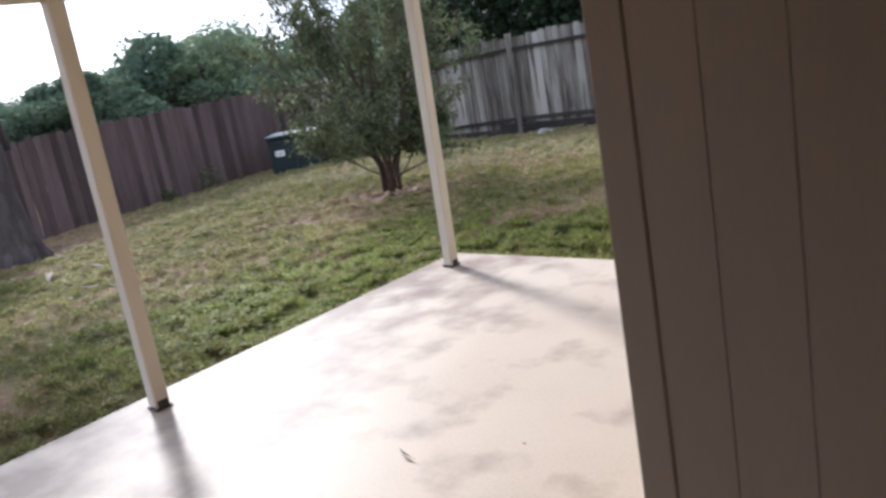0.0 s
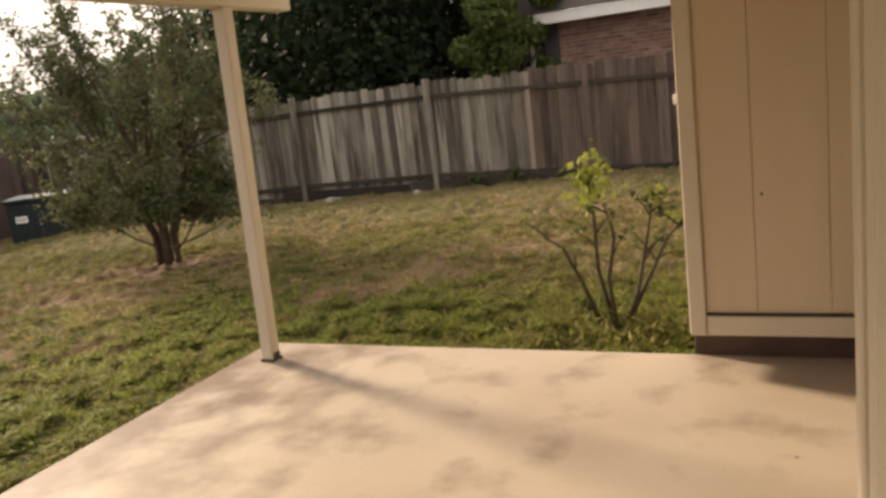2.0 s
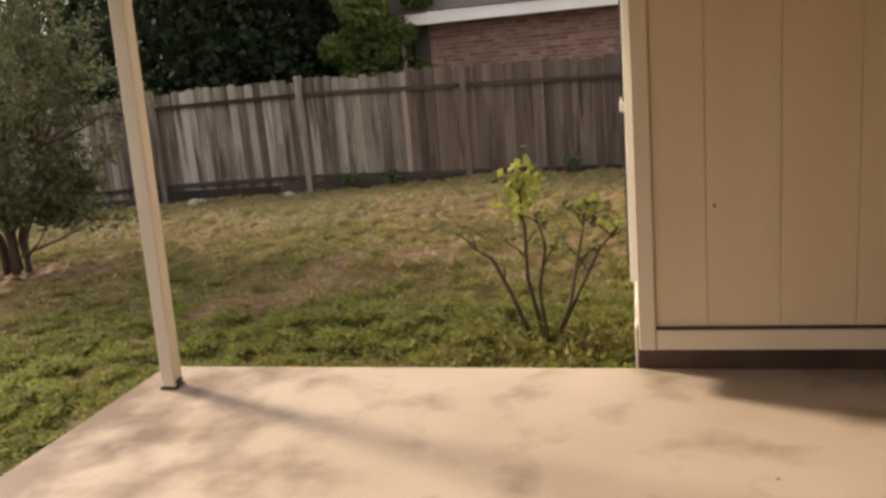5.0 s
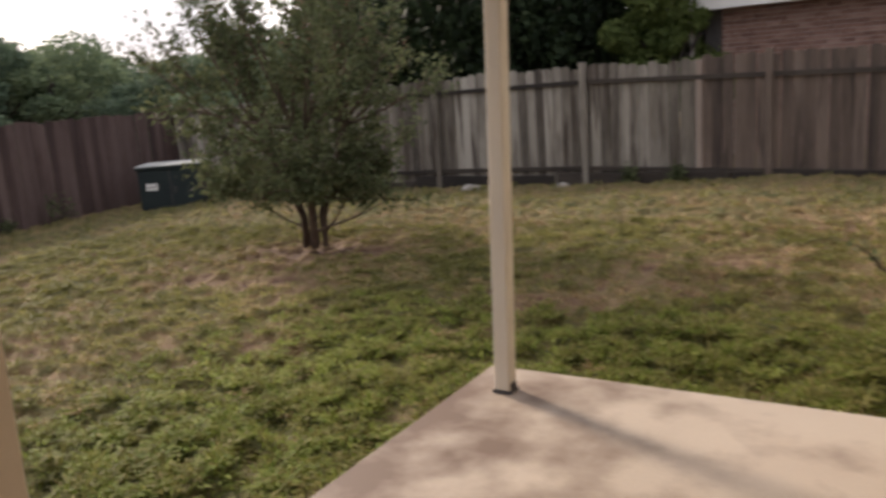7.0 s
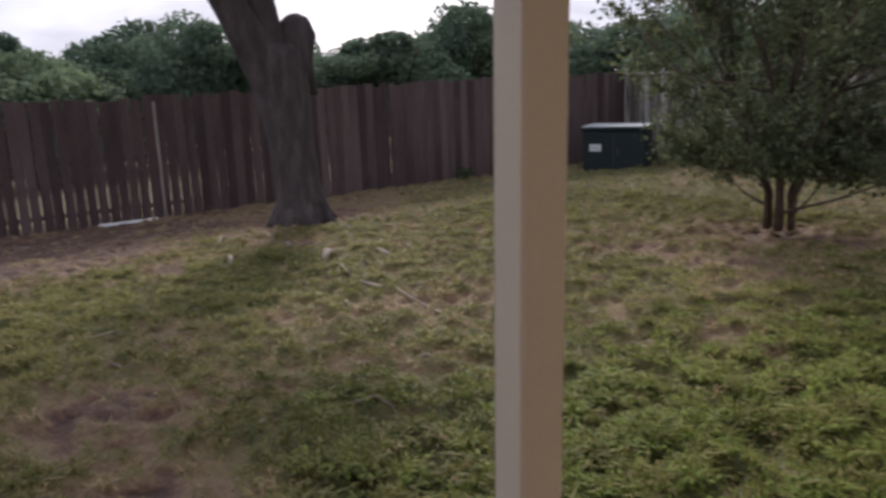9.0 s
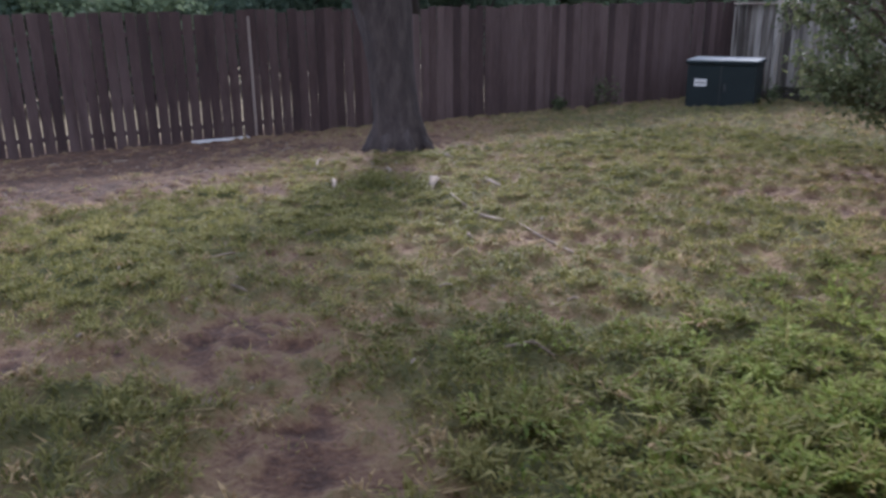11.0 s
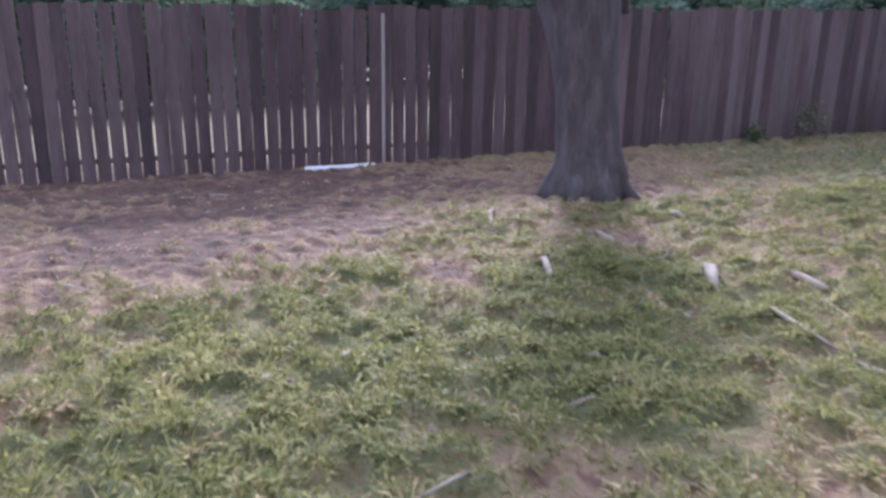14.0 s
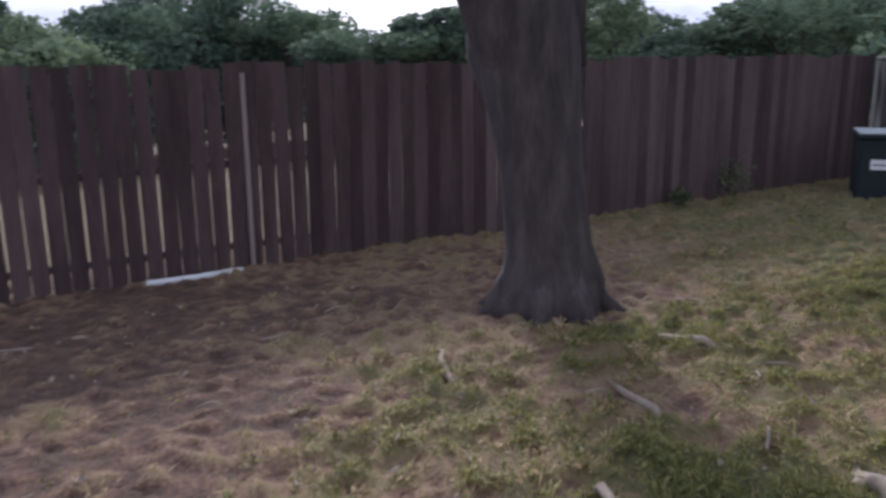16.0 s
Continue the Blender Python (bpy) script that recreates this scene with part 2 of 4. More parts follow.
# ---- lawn: where it is lush, dry or bare ----
def level(x, y):
    """The height of the ground: it falls away from the patio towards the red fence."""
    d = min(max(0.0, -x - 3.4), 60.0)
    y = min(max(y, -8.0), 14.0)
    z = -0.07 - 0.056 * d + 0.0016 * d * (y - 4)
    if x < -15.5:
        z -= 0.02 * min(-x - 15.5, 30)
    z += -0.02 * max(0.0, y - 5) if x > -6 else -0.02 * max(0.0, y - 5) * max(0.0, (x + 12) / 6)
    return max(z, -3.2)


# patches of the lawn: x, y, reach in x, reach in y, how much greener or barer
GREEN = ((-8.75, 1.4, 0.9, 0.7, 0.34), (-8.2, 0.6, 1.1, 0.5, 0.28), (-8.4, 2.5, 0.8, 0.5, 0.32), (-4.7, 3.3, 0.9, 1.1, 0.4), (-4.4, 2.4, 0.6, 0.6, 0.36),
         (-5.25, 1.95, 0.4, 0.35, 0.25), (-9.7, 3.3, 0.32, 0.3, 0.4), (-10.2, 1.8, 0.3, 0.22, 0.36), (-9.58, 2.52, 0.22, 0.22, 0.34), (-11.9, 1.25, 0.3, 0.22, 0.3),
         (-11.3, 4.25, 0.3, 0.3, 0.34), (-5.7, 0.5, 0.4, 0.35, 0.3), (-2.5, 4.8, 1.6, 0.6, 0.34), (-1.4, 4.8, 0.5, 0.9, 0.3), (-11.5, 8.5, 3.0, 2.5, 0.1))
# bare strip at x = -14.1 is also widened to darken the shaded fence foot
BARE = ((-6.4, 0.5, 0.45, 0.42, -0.42), (-5.05, 1.38, 0.4, 0.25, -0.4), (-6.3, 1.3, 0.4, 0.35, -0.36), (-11.4, 0.5, 1.4, 1.2, -0.52), (-9.85, 2.25, 0.42, 0.2, -0.45),
        (-7.5, 1.75, 0.4, 0.4, -0.34), (-11.6, 2.1, 0.8, 0.7, -0.3), (-10.3, 3.8, 0.5, 0.28, -0.36), (-10.7, 1.7, 0.3, 0.3, -0.26), (-14.1, 1.5, 1.9, 5.0, -0.55), (-12.1, 4.2, 1.0, 0.9, -0.3))
DRY = ((-6.9, 3.4, 0.55, 0.35, -0.2), (-6.7, 2.55, 0.5, 0.25, -0.2), (-9.1, 4.6, 0.6, 0.4, -0.16), (-6.3, 5.7, 0.9, 0.5, -0.26), (-7.4, 5.85, 0.6, 0.4, -0.2),
       (-5.2, 4.35, 0.6, 0.35, -0.24), (-4.1, 4.6, 0.4, 0.3, -0.2), (-3.8, 5.45, 0.5, 0.3, -0.24), (-2.9, 6.8, 0.9, 0.4, -0.16), (-7.25, 2.7, 0.4, 0.3, -0.2), (-7.0, 7.0, 1.1, 0.8, -0.3))

# the lawn's fields on one grid: how lush, how tufted, how high
CELL, GRID_X, GRID_Y = 0.04, -17.0, -7.0
grid_xs, grid_ys = GRID_X + CELL * np.arange(426), GRID_Y + CELL * np.arange(514)
mesh_x, mesh_y = np.meshgrid(grid_xs, grid_ys)


def noise_field(fx, fy, z):
    return np.array([[noise.noise((x * fx, y * fy, z)) for x in grid_xs.tolist()] for y in grid_ys.tolist()])


def smooth_step(a, b, v):
    t = np.clip((v - a) / (b - a), 0, 1)
    return t * t * (3 - 2 * t)


TUFT_NOISE = noise_field(4.2, 5.0, 3.0)
FINE_NOISE = noise_field(9.0, 10.0, 8.1)
LUSH = 0.54 + 0.16 * noise_field(0.6, 0.6, 1.7) + 0.24 * noise_field(1.9, 1.9, 4.2) + 0.42 * FINE_NOISE
for px, py, sx, sy, amount in GREEN + BARE + DRY:
    LUSH += amount * np.exp(-((mesh_x - px) / sx) ** 2 - ((mesh_y - py) / sy) ** 2)
LUSH = np.clip(LUSH, 0, 1)
TUFT = smooth_step(-0.4, 0.4, 0.8 * TUFT_NOISE + 0.65 * FINE_NOISE + 0.2 * (LUSH - 0.5))
HEIGHT = np.array([[level(x, y) for x in grid_xs.tolist()] for y in grid_ys.tolist()])
from_slab = smooth_step(0.0, 0.6, np.maximum(-3.49 - mesh_x, mesh_y - 4.05))
HEIGHT += (0.2 + 0.8 * from_slab) * (0.025 * noise_field(1.3, 1.3, 0.0) + 0.064 * (TUFT - 0.5) * (0.4 + 0.6 * smooth_step(0.15, 0.55, LUSH)) + 0.012 * FINE_NOISE)


def sample(field, x, y):
    """The value of a field of the lawn at the places x, y."""
    u = np.clip((np.asarray(x, float) - GRID_X) / CELL, 0, field.shape[1] - 1.001)
    v = np.clip((np.asarray(y, float) - GRID_Y) / CELL, 0, field.shape[0] - 1.001)
    i, j = u.astype(int), v.astype(int)
    a, b = u - i, v - j
    return (field[j, i] * (1 - a) + field[j, i + 1] * a) * (1 - b) + (field[j + 1, i] * (1 - a) + field[j + 1, i + 1] * a) * b


def on_lawn(x, y):
    return float(sample(HEIGHT, x, y))


def ground_material():
    m = bpy.data.materials.new("lawn_soil")
    m.use_nodes = True
    n, l = m.node_tree.nodes, m.node_tree.links
    bsdf = n["Principled BSDF"]
    bsdf.inputs["Roughness"].default_value = 0.95
    co, at = n.new("ShaderNodeTexCoord"), n.new("ShaderNodeAttribute")
    at.attribute_name = "lush"
    fine, mid = n.new("ShaderNodeTexNoise"), n.new("ShaderNodeTexNoise")
    for node, s in ((fine, 38), (mid, 7)):
        node.inputs["Scale"].default_value, node.inputs["Detail"].default_value = s, 6
        l.new(co.outputs["Object"], node.inputs["Vector"])
    a, b = n.new("ShaderNodeMath"), n.new("ShaderNodeMath")
    a.operation = b.operation = "MULTIPLY_ADD"
    a.inputs[1].default_value, b.inputs[1].default_value = 0.7, 0.5
    l.new(fine.outputs["Fac"], a.inputs[0])
    l.new(at.outputs["Fac"], a.inputs[2])
    l.new(mid.outputs["Fac"], b.inputs[0])
    l.new(a.outputs[0], b.inputs[2])
    ramp = n.new("ShaderNodeValToRGB")
    e = ramp.color_ramp.elements
    stops = [(0.34, (0.055, 0.028, 0.017)), (0.47, (0.12, 0.064, 0.037)), (0.59, (0.205, 0.134, 0.07)), (0.7, (0.155, 0.12, 0.05)), (0.88, (0.09, 0.09, 0.03))]
    while len(e) < len(stops):
        e.new(0.5)
    for i, (p, c) in enumerate(stops):
        e[i].position, e[i].color = p, (*c, 1)
    half = n.new("ShaderNodeMath")
    half.operation = "MULTIPLY"
    half.inputs[1].default_value = 0.62
    l.new(b.outputs[0], half.inputs[0])
    l.new(half.outputs[0], ramp.inputs["Fac"])
    l.new(ramp.outputs["Color"], bsdf.inputs["Base Color"])
    bp = n.new("ShaderNodeBump")
    bp.inputs["Strength"].default_value, bp.inputs["Distance"].default_value = 0.8, 0.04
    l.new(b.outputs[0], bp.inputs["Height"])
    l.new(bp.outputs["Normal"], bsdf.inputs["Normal"])
    return m


def ground():
    xs = [-900, -400, -200, -120, -80, -55, -40, -30, -24, -19, -17] + grid_xs[13:406].tolist() + [-0.6, 0.5, 2, 5, 10, 20, 50, 120, 400, 900]
    ys = [-900, -400, -150, -60, -25, -12, -8, -6, -5] + grid_ys[76:500].tolist() + [13.2, 14.5, 16, 18, 21, 25, 32, 45, 70, 120, 250, 500, 900]
    verts, values = [], []
    for y in ys:
        for x in xs:
            inside = -16.6 < x < -0.65 and -4.5 < y < 13
            v = float(sample(LUSH, x, y)) if inside else 0.5
            z = on_lawn(x, y) if inside else level(x, y)
            if x > -3.4 and y < 3.95:
                z = -0.12
            verts.append((x, y, z))
            values.append(v)
    w = len(xs)
    faces = [(j * w + i, j * w + i + 1, (j + 1) * w + i + 1, (j + 1) * w + i) for j in range(len(ys) - 1) for i in range(w - 1)]
    me = bpy.data.meshes.new("ground")
    me.from_pydata(verts, [], faces)
    me.attributes.new("lush", "FLOAT", "POINT").data.foreach_set("value", values)
    me.materials.append(ground_material())
    me.shade_smooth()
    tagged(new("ground", me), "patchy sloping lawn of green grass, straw and bare brown soil", "ground", kind="structure")


ground()


# ---- building blocks ----
def link(name, me, mat, parent=None, label="", kind=""):
    if mat and not me.materials:
        me.materials.append(mat)
    ob = new(name, me)
    if parent:
        ob.parent = parent
    return tagged(ob, label, kind=kind)


def part(name, bm, mat, parent=None, label="", smooth=False):
    me = bpy.data.meshes.new(name)
    bm.to_mesh(me)
    bm.free()
    if smooth:
        me.shade_smooth()
    return link(name, me, mat, parent, label)


def block(lo, hi, bevel=0.004, bm=None):
    """A box from one corner to the other with bevelled edges."""
    bm = bm or bmesh.new()
    lo, hi = Vector(lo), Vector(hi)
    made = bmesh.ops.create_cube(bm, size=1)["verts"]
    for v in made:
        v.co = Vector([lo[i] + (v.co[i] + 0.5) * (hi[i] - lo[i]) for i in range(3)])
    if bevel:
        edges = list({e for v in made for e in v.link_edges})
        bmesh.ops.bevel(bm, geom=edges, offset=bevel, segments=1, affect="EDGES")
    return bm


def tube(points, radii, sides=10, bm=None, rough=0.0):
    """A tapered limb along points."""
    bm = bm or bmesh.new()
    rings = []
    points = [Vector(p) for p in points]
    for i, (p, r) in enumerate(zip(points, radii)):
        way = (points[min(i + 1, len(points) - 1)] - points[max(i - 1, 0)]).normalized()
        side = way.orthogonal().normalized() if abs(way.z) < 0.2 else way.cross(Vector((0, 1, 0))).normalized()
        other = way.cross(side)
        ring = []
        for k in range(sides):
            a = 2 * math.pi * k / sides
            q = 1 + rough * noise.noise((p * 2.2 + Vector((math.cos(a), math.sin(a), 0)) * 1.4))
            ring.append(bm.verts.new(p + (side * math.cos(a) + other * math.sin(a)) * r * q))
        rings.append(ring)
    for a, b in zip(rings, rings[1:]):
        for k in range(sides):
            bm.faces.new((a[k], a[(k + 1) % sides], b[(k + 1) % sides], b[k]))
    bm.faces.new(rings[0][::-1])
    bm.faces.new(rings[-1])
    return bm


def leaves(name, centres, size, rng, mat, droop=0.3, ratio=0.5):
    """One mesh of small folded leaves at the given places."""
    n = len(centres)
    along = rng.normal(size=(n, 3))
    along[:, 2] -= droop
    along /= np.linalg.norm(along, axis=1)[:, None]
    across = np.cross(along, rng.normal(size=(n, 3)))
    across /= np.linalg.norm(across, axis=1)[:, None] + 1e-9
    up = np.cross(along, across)
    s = size * rng.uniform(0.6, 1.3, (n, 1))
    c = np.asarray(centres)
    v = np.stack([c - along * s, c + across * s * ratio + up * s * 0.12, c + along * s, c - across * s * ratio + up * s * 0.12], 1).reshape(-1, 3)
    f = np.arange(4 * n).reshape(n, 4)
    me = bpy.data.meshes.new(name)
    me.from_pydata(v.tolist(), [], f.tolist())
    me.materials.append(mat)
    return me


def blob_points(rng, count, centre, radius, shell=0.55):
    d = rng.normal(size=(count, 3))
    d /= np.linalg.norm(d, axis=1)[:, None]
    r = rng.uniform(shell, 1.0, (count, 1)) ** 0.7
    return np.asarray(centre) + d * r * np.asarray(radius)


def empty(name, at, label, category, group="", kind=""):
    ob = new(name)
    ob.location = at
    ob.empty_display_size = 0.1
    return tagged(ob, label, category, group, kind)


# ---- patio ----
SLAB_X, SLAB_Y = -3.49, 4.05
patio = part("patio", block((SLAB_X, -6.0, -0.14), (3.2, SLAB_Y, 0.0), 0.012), M_CONCRETE)
tagged(patio, "tan weathered concrete patio slab with dark stains along its edge", "patio", kind="structure")


def patio_post(x, y, top):
    post = empty("patio_post", (0, 0, 0), "cream painted square wooden post carrying the patio cover", "post", "posts of the patio cover")
    part("shaft", block((-0.035, -0.035, 0.012), (0.035, 0.035, top), 0.005), M_CREAM, post)
    post.matrix_basis = pose(x, y, 0, 0, 2.0, 0)
    part("base_plate", block((-0.042, -0.042, 0), (0.042, 0.042, 0.012), 0.002), M_DARK, post, "dark rusted metal base plate")
    part("base_bracket", block((0.036, -0.025, 0.004), (0.04, 0.025, 0.045), 0.001), M_DARK, post, "dark rusted metal bracket")
    return post


BEAM_Z = 1.79
first_post = patio_post(-3.285, 3.785, BEAM_Z)
copy_thing(first_post, pose(-3.285, 1.69, 0, 0, 2.0, 0))
copy_thing(first_post, pose(-3.285, -1.0, 0, 0, 2.0, 0))
copy_thing(first_post, pose(-3.285, -3.6, 0, 0, 2.0, 0))

cover = empty("patio_cover", (-3.24, 4.2, BEAM_Z), "cream painted flat patio cover on a long beam", "patio cover", kind="structure")
part("beam", block((-0.05, -10.2, 0.0), (0.05, 0.12, 0.19), 0.005), M_CREAM, cover)
part("fascia", block((-0.35, -10.2, 0.194), (-0.32, 0.15, 0.34), 0.004), M_CREAM, cover)
part("end_fascia", block((-0.318, 0.12, 0.194), (6.5, 0.15, 0.34), 0.004), M_CREAM, cover)
part("soffit", block((-0.318, -10.2, 0.195), (6.5, 0.118, 0.215), 0.003), M_CREAM, cover)
part("roof_deck", block((-0.36, -10.2, 0.345), (6.5, 0.17, 0.38), 0.004), M_SHINGLE, cover)

# ---- the house ----
WALL_X, WALL_Y = -1.145, 3.875


def siding(name, x0, x1, y, z0, z1, label, pitch=0.27, first=0.2, paint=M_TAN, trim=M_CREAM, groove=0.0018):
    """A wall of grooved sheet siding in the plane y, seen from -y, with corner boards and a bottom trim."""
    wall = empty(name, (x0, y, z0), label, "wall", kind="structure")
    part("sheathing", block((0, 0.004, 0), (x1 - x0, 0.12, z1 - z0), 0.002), paint, wall)
    proud = 0.018 if groove > 0.001 else 0.005
    part("corner_board", block((-0.012, -proud, -0.02), (0.055 if groove > 0.001 else 0.0565, 0.125, z1 - z0), 0.004), trim, wall)
    part("bottom_trim", block((0.057, -0.014, -0.02), (x1 - x0, 0.018, 0.065), 0.004), trim, wall)
    part("trim_flashing", block((0.057, -0.018, 0.066), (x1 - x0, 0.018, 0.074), 0.001), M_DARK, wall, "thin dark flashing strip")
    x = 0.057
    w = first
    while x < x1 - x0 - 0.02:
        w = min(w, x1 - x0 - x)
        part("siding_board", block((x + groove, -0.002, 0.075), (x + w - groove, 0.01, z1 - z0), groove), paint, wall)
        x, w = x + w, pitch
    return wall


siding("wall_end", WALL_X, 2.4, WALL_Y, 0.17, 2.03, "tan grooved wood siding wall with cream trim boards")
siding("wall_near", -0.603, 2.4, 1.288, 0.02, 2.03, "grooved wood siding wall beside the patio door, coloured brown for its shade", 0.125, 0.11, M_SHADED_SIDING, M_SHADED_SIDING, 0.0007)
back = empty("wall_return", (-0.615, 1.43, 0.02), "cream grooved siding on the end of the wall beside the door", "wall", kind="structure")
part("sheathing", block((0.012, -0.015, 0), (0.3, 0.72, 2.01), 0.002), M_CREAM, back)
part("corner_board", block((-0.012, 0.6, 0), (0.31, 0.735, 2.01), 0.006), M_CREAM, back)
part("bottom_trim", block((-0.006, -0.012, 0), (0.011, 0.597, 0.09), 0.003), M_CREAM, back)
for k in range(3):
    part("siding_board", block((0.0, -0.012 + 0.203 * k, 0.094), (0.011, 0.186 + 0.203 * k, 2.01), 0.004), M_CREAM, back)
tagged(part("foundation_end", block((WALL_X - 0.02, WALL_Y + 0.17, -0.2), (2.4, WALL_Y + 0.26, 0.17), 0.004), M_FOUNDATION), "brick footing under the siding, darkened for the recess shade", "foundation", kind="structure")
tagged(part("wall_recess", block((1.1, 1.42, 0), (1.25, 3.86, 2.0), 0.004), M_TAN), "tan back wall of the patio recess", "wall", kind="structure")
# out-of-view walls added here so that little light reaches wall_near
tagged(part("added_wall_back", block((1.0, -0.6, 0), (1.15, 1.28, 2.0), 0.004), M_SHADED_SIDING), "unseen brown wall added behind the doorway to cut light", "wall", kind="structure")
tagged(part("added_wall_south", block((-0.95, -0.6, 0), (0.995, -0.45, 2.0), 0.004), M_BRICK), "unseen brick wall added to keep light off the near siding", "wall", kind="structure")
tagged(part("wall_far_south", block((-0.95, -6.0, 0), (-0.8, -0.605, 2.0), 0.004), M_BRICK), "unseen brick wall added to close the south side of the patio", "wall", kind="structure")
tagged(part("nail_hole", block((-0.862, WALL_Y - 0.0065, 0.727), (-0.854, WALL_Y - 0.0042, 0.741), 0.001), M_DARK), "small dark knot hole in the siding", "knot hole")

side = empty("wall_side", (WALL_X, WALL_Y, 0), "cream house wall coloured white for the sunlight on it, with two tall windows", "wall", kind="structure")
# white instead of cream here puts the sunlight into the panel's colour
part("wall_panel", block((0.0, 0.13, 0.16), (0.12, 6.2, 2.4), 0.003), M_WHITE, side)
part("footing", block((-0.03, 0.263, -0.5), (0.12, 6.2, 0.155), 0.006), M_CREAM, side, "pale painted concrete footing")
part("roof_soffit", block((-0.4, 0.2, 2.41), (3.5, 6.6, 2.6), 0.004), M_CREAM, side)
for y0, wide in ((0.2, 0.9), (4.2, 1.0)):
    win = part("window", block((-0.04, y0, 0.38), (-0.003, y0 + wide, 2.2), 0.004), M_WHITE, side, "white framed sash window")
    part("pane", block((-0.05, y0 + 0.06, 1.14), (-0.042, y0 + wide - 0.06, 2.14), 0.001), M_GLASS, win)
    part("insect_screen", block((-0.05, y0 + 0.05, 0.44), (-0.042, y0 + wide - 0.05, 1.1), 0.001), M_DARK, win, "dark insect screen over the lower sash")
    part("meeting_rail", block((-0.06, y0 + 0.03, 1.1), (-0.042, y0 + wide - 0.03, 1.14), 0.002), M_WHITE, win)
tagged(part("wall_cable", tube([(WALL_X - 0.035 - 0.004 * i, 5.0 + 0.09 * i, 0.5 - 0.05 * i + 0.004 * i * i) for i in range(8)], [0.009] * 8, 6), M_DARK), "dark loose cable hanging on the wall", "cable")



# ---- fences ----
def picket_mesh(h, w, ear, lean=0.0):
    me = bpy.data.meshes.new("picket")
    t = 0.016
    prof = [(-w / 2, 0), (w / 2, 0), (w / 2 + lean, h - ear), (w / 2 - ear + lean, h), (-w / 2 + ear + lean, h), (-w / 2 + lean, h - ear)]
    v = [(x, -t / 2, z) for x, z in prof] + [(x, t / 2, z) for x, z in prof]
    f = [(0, 1, 2, 3, 4, 5), (11, 10, 9, 8, 7, 6)] + [(i, i + 6, (i + 1) % 6 + 6, (i + 1) % 6) for i in range(6)]
    me.from_pydata(v, [], [q[::-1] for q in f])
    return me


def fence(name, start, end, base, height, mats, label, ear, width, gap, post_step, post_from, rails, rail_side, rng, drop=0.0, post_up=0.06, rail_mat=None):
    """A board fence from start to end; base and mats are functions of the way along it."""
    ax, ay = start
    run = Vector((end[0] - ax, end[1] - ay))
    length = run.length
    yaw = math.degrees(math.atan2(run.y, run.x))
    thing = empty(name, (ax, ay, 0), label, "fence", kind="structure")
    thing.rotation_euler = (0, 0, radians(yaw))
    shapes = {}
    s = 0.0
    while s < length:
        mat = mats(s)
        h = height(s) + rng.choice((-0.03, -0.015, 0, 0.01, 0.02))
        key = (round(h, 2), mat.name, rng.choice((-0.006, 0.0, 0.006)))
        if key not in shapes:
            shapes[key] = picket_mesh(key[0], width, ear, key[2])
            shapes[key].materials.append(mat)
        ob = link("picket", shapes[key], None, thing)
        ob.location = (s + width / 2, rng.uniform(-0.004, 0.004), base(s) + rng.uniform(0, 0.02))
        ob.rotation_euler = (0, rng.uniform(-0.006, 0.006), rng.uniform(-0.02, 0.02))
        s += width + gap(s) * rng.uniform(0.3, 1.6)
    s = post_from
    while s < length:
        p = part("fence_post", block((s - 0.045, rail_side * 0.014 - (0.09 if rail_side < 0 else 0), base(s) - 0.15), (s + 0.045, rail_side * 0.014 + (0.09 if rail_side > 0 else 0), base(s) + height(s) + post_up), 0.008), mats(s), thing)
        for up in rails:
            e = min(s + post_step, length)
            b0, b1 = base(s) + up, base(e) + up
            bm = bmesh.new()
            y0, y1 = rail_side * 0.013, rail_side * 0.052
            q = [(s + 0.047, y0, b0), (s + 0.047, y1, b0), (s + 0.047, y1, b0 + 0.062), (s + 0.047, y0, b0 + 0.062)]
            q += [(e - 0.047, y, z - b0 + b1) for _, y, z in q]
            vs = [bm.verts.new(c) for c in q]
            for f in ((0, 1, 2, 3), (7, 6, 5, 4), (0, 4, 5, 1), (1, 5, 6, 2), (2, 6, 7, 3), (3, 7, 4, 0)):
                bm.faces.new([vs[i] for i in f])
            bmesh.ops.recalc_face_normals(bm, faces=bm.faces)
            if e - s > 0.2:
                part("rail", bm, rail_mat or mats(s), thing)
        s += post_step
    return thing


rng = random.Random(4)
BACK_Y, LEFT_X = 12.2, -15.0
# along the back fence, s runs from the corner at x = -15 towards +x
fence("back_fence", (LEFT_X + 0.1, BACK_Y), (-0.6, BACK_Y), lambda s: -0.62 + 0.27 * min(s, 7) / 7 - 0.12 * max(0, s - 9) / 5,
      lambda s: 1.73 + 0.02 * min(s, 7) / 7 + 0.05 * (s > 10.4), lambda s: M_GREY_FENCE if s < 10.45 else M_BROWN_FENCE,
      "weathered grey dog-eared cedar fence, browner towards the house", 0.03, 0.138, lambda s: 0.006, 2.55, 1.15, (0.24, 1.5), -1, rng, rail_mat=M_DARK_BOARD)
tagged(part("fence_trim_board", block((-4.49, BACK_Y - 0.05, -0.3), (-4.41, BACK_Y - 0.02, 1.38), 0.004), M_BATTEN), "pale grey trim board nailed upright to the fence", "board")
for i in range(5):
    x0 = -14.2 + i * 2.55
    z0 = -0.62 + 0.27 * min(x0 + 15, 7) / 7
    kick = part("kick_board", block((x0, BACK_Y - 0.08, z0 - 0.12), (x0 + 2.5, BACK_Y - 0.05, z0 + 0.21), 0.005), M_DARK_BOARD)
    tagged(kick, "dark board along the foot of the fence", "board", "boards at the fence foot")

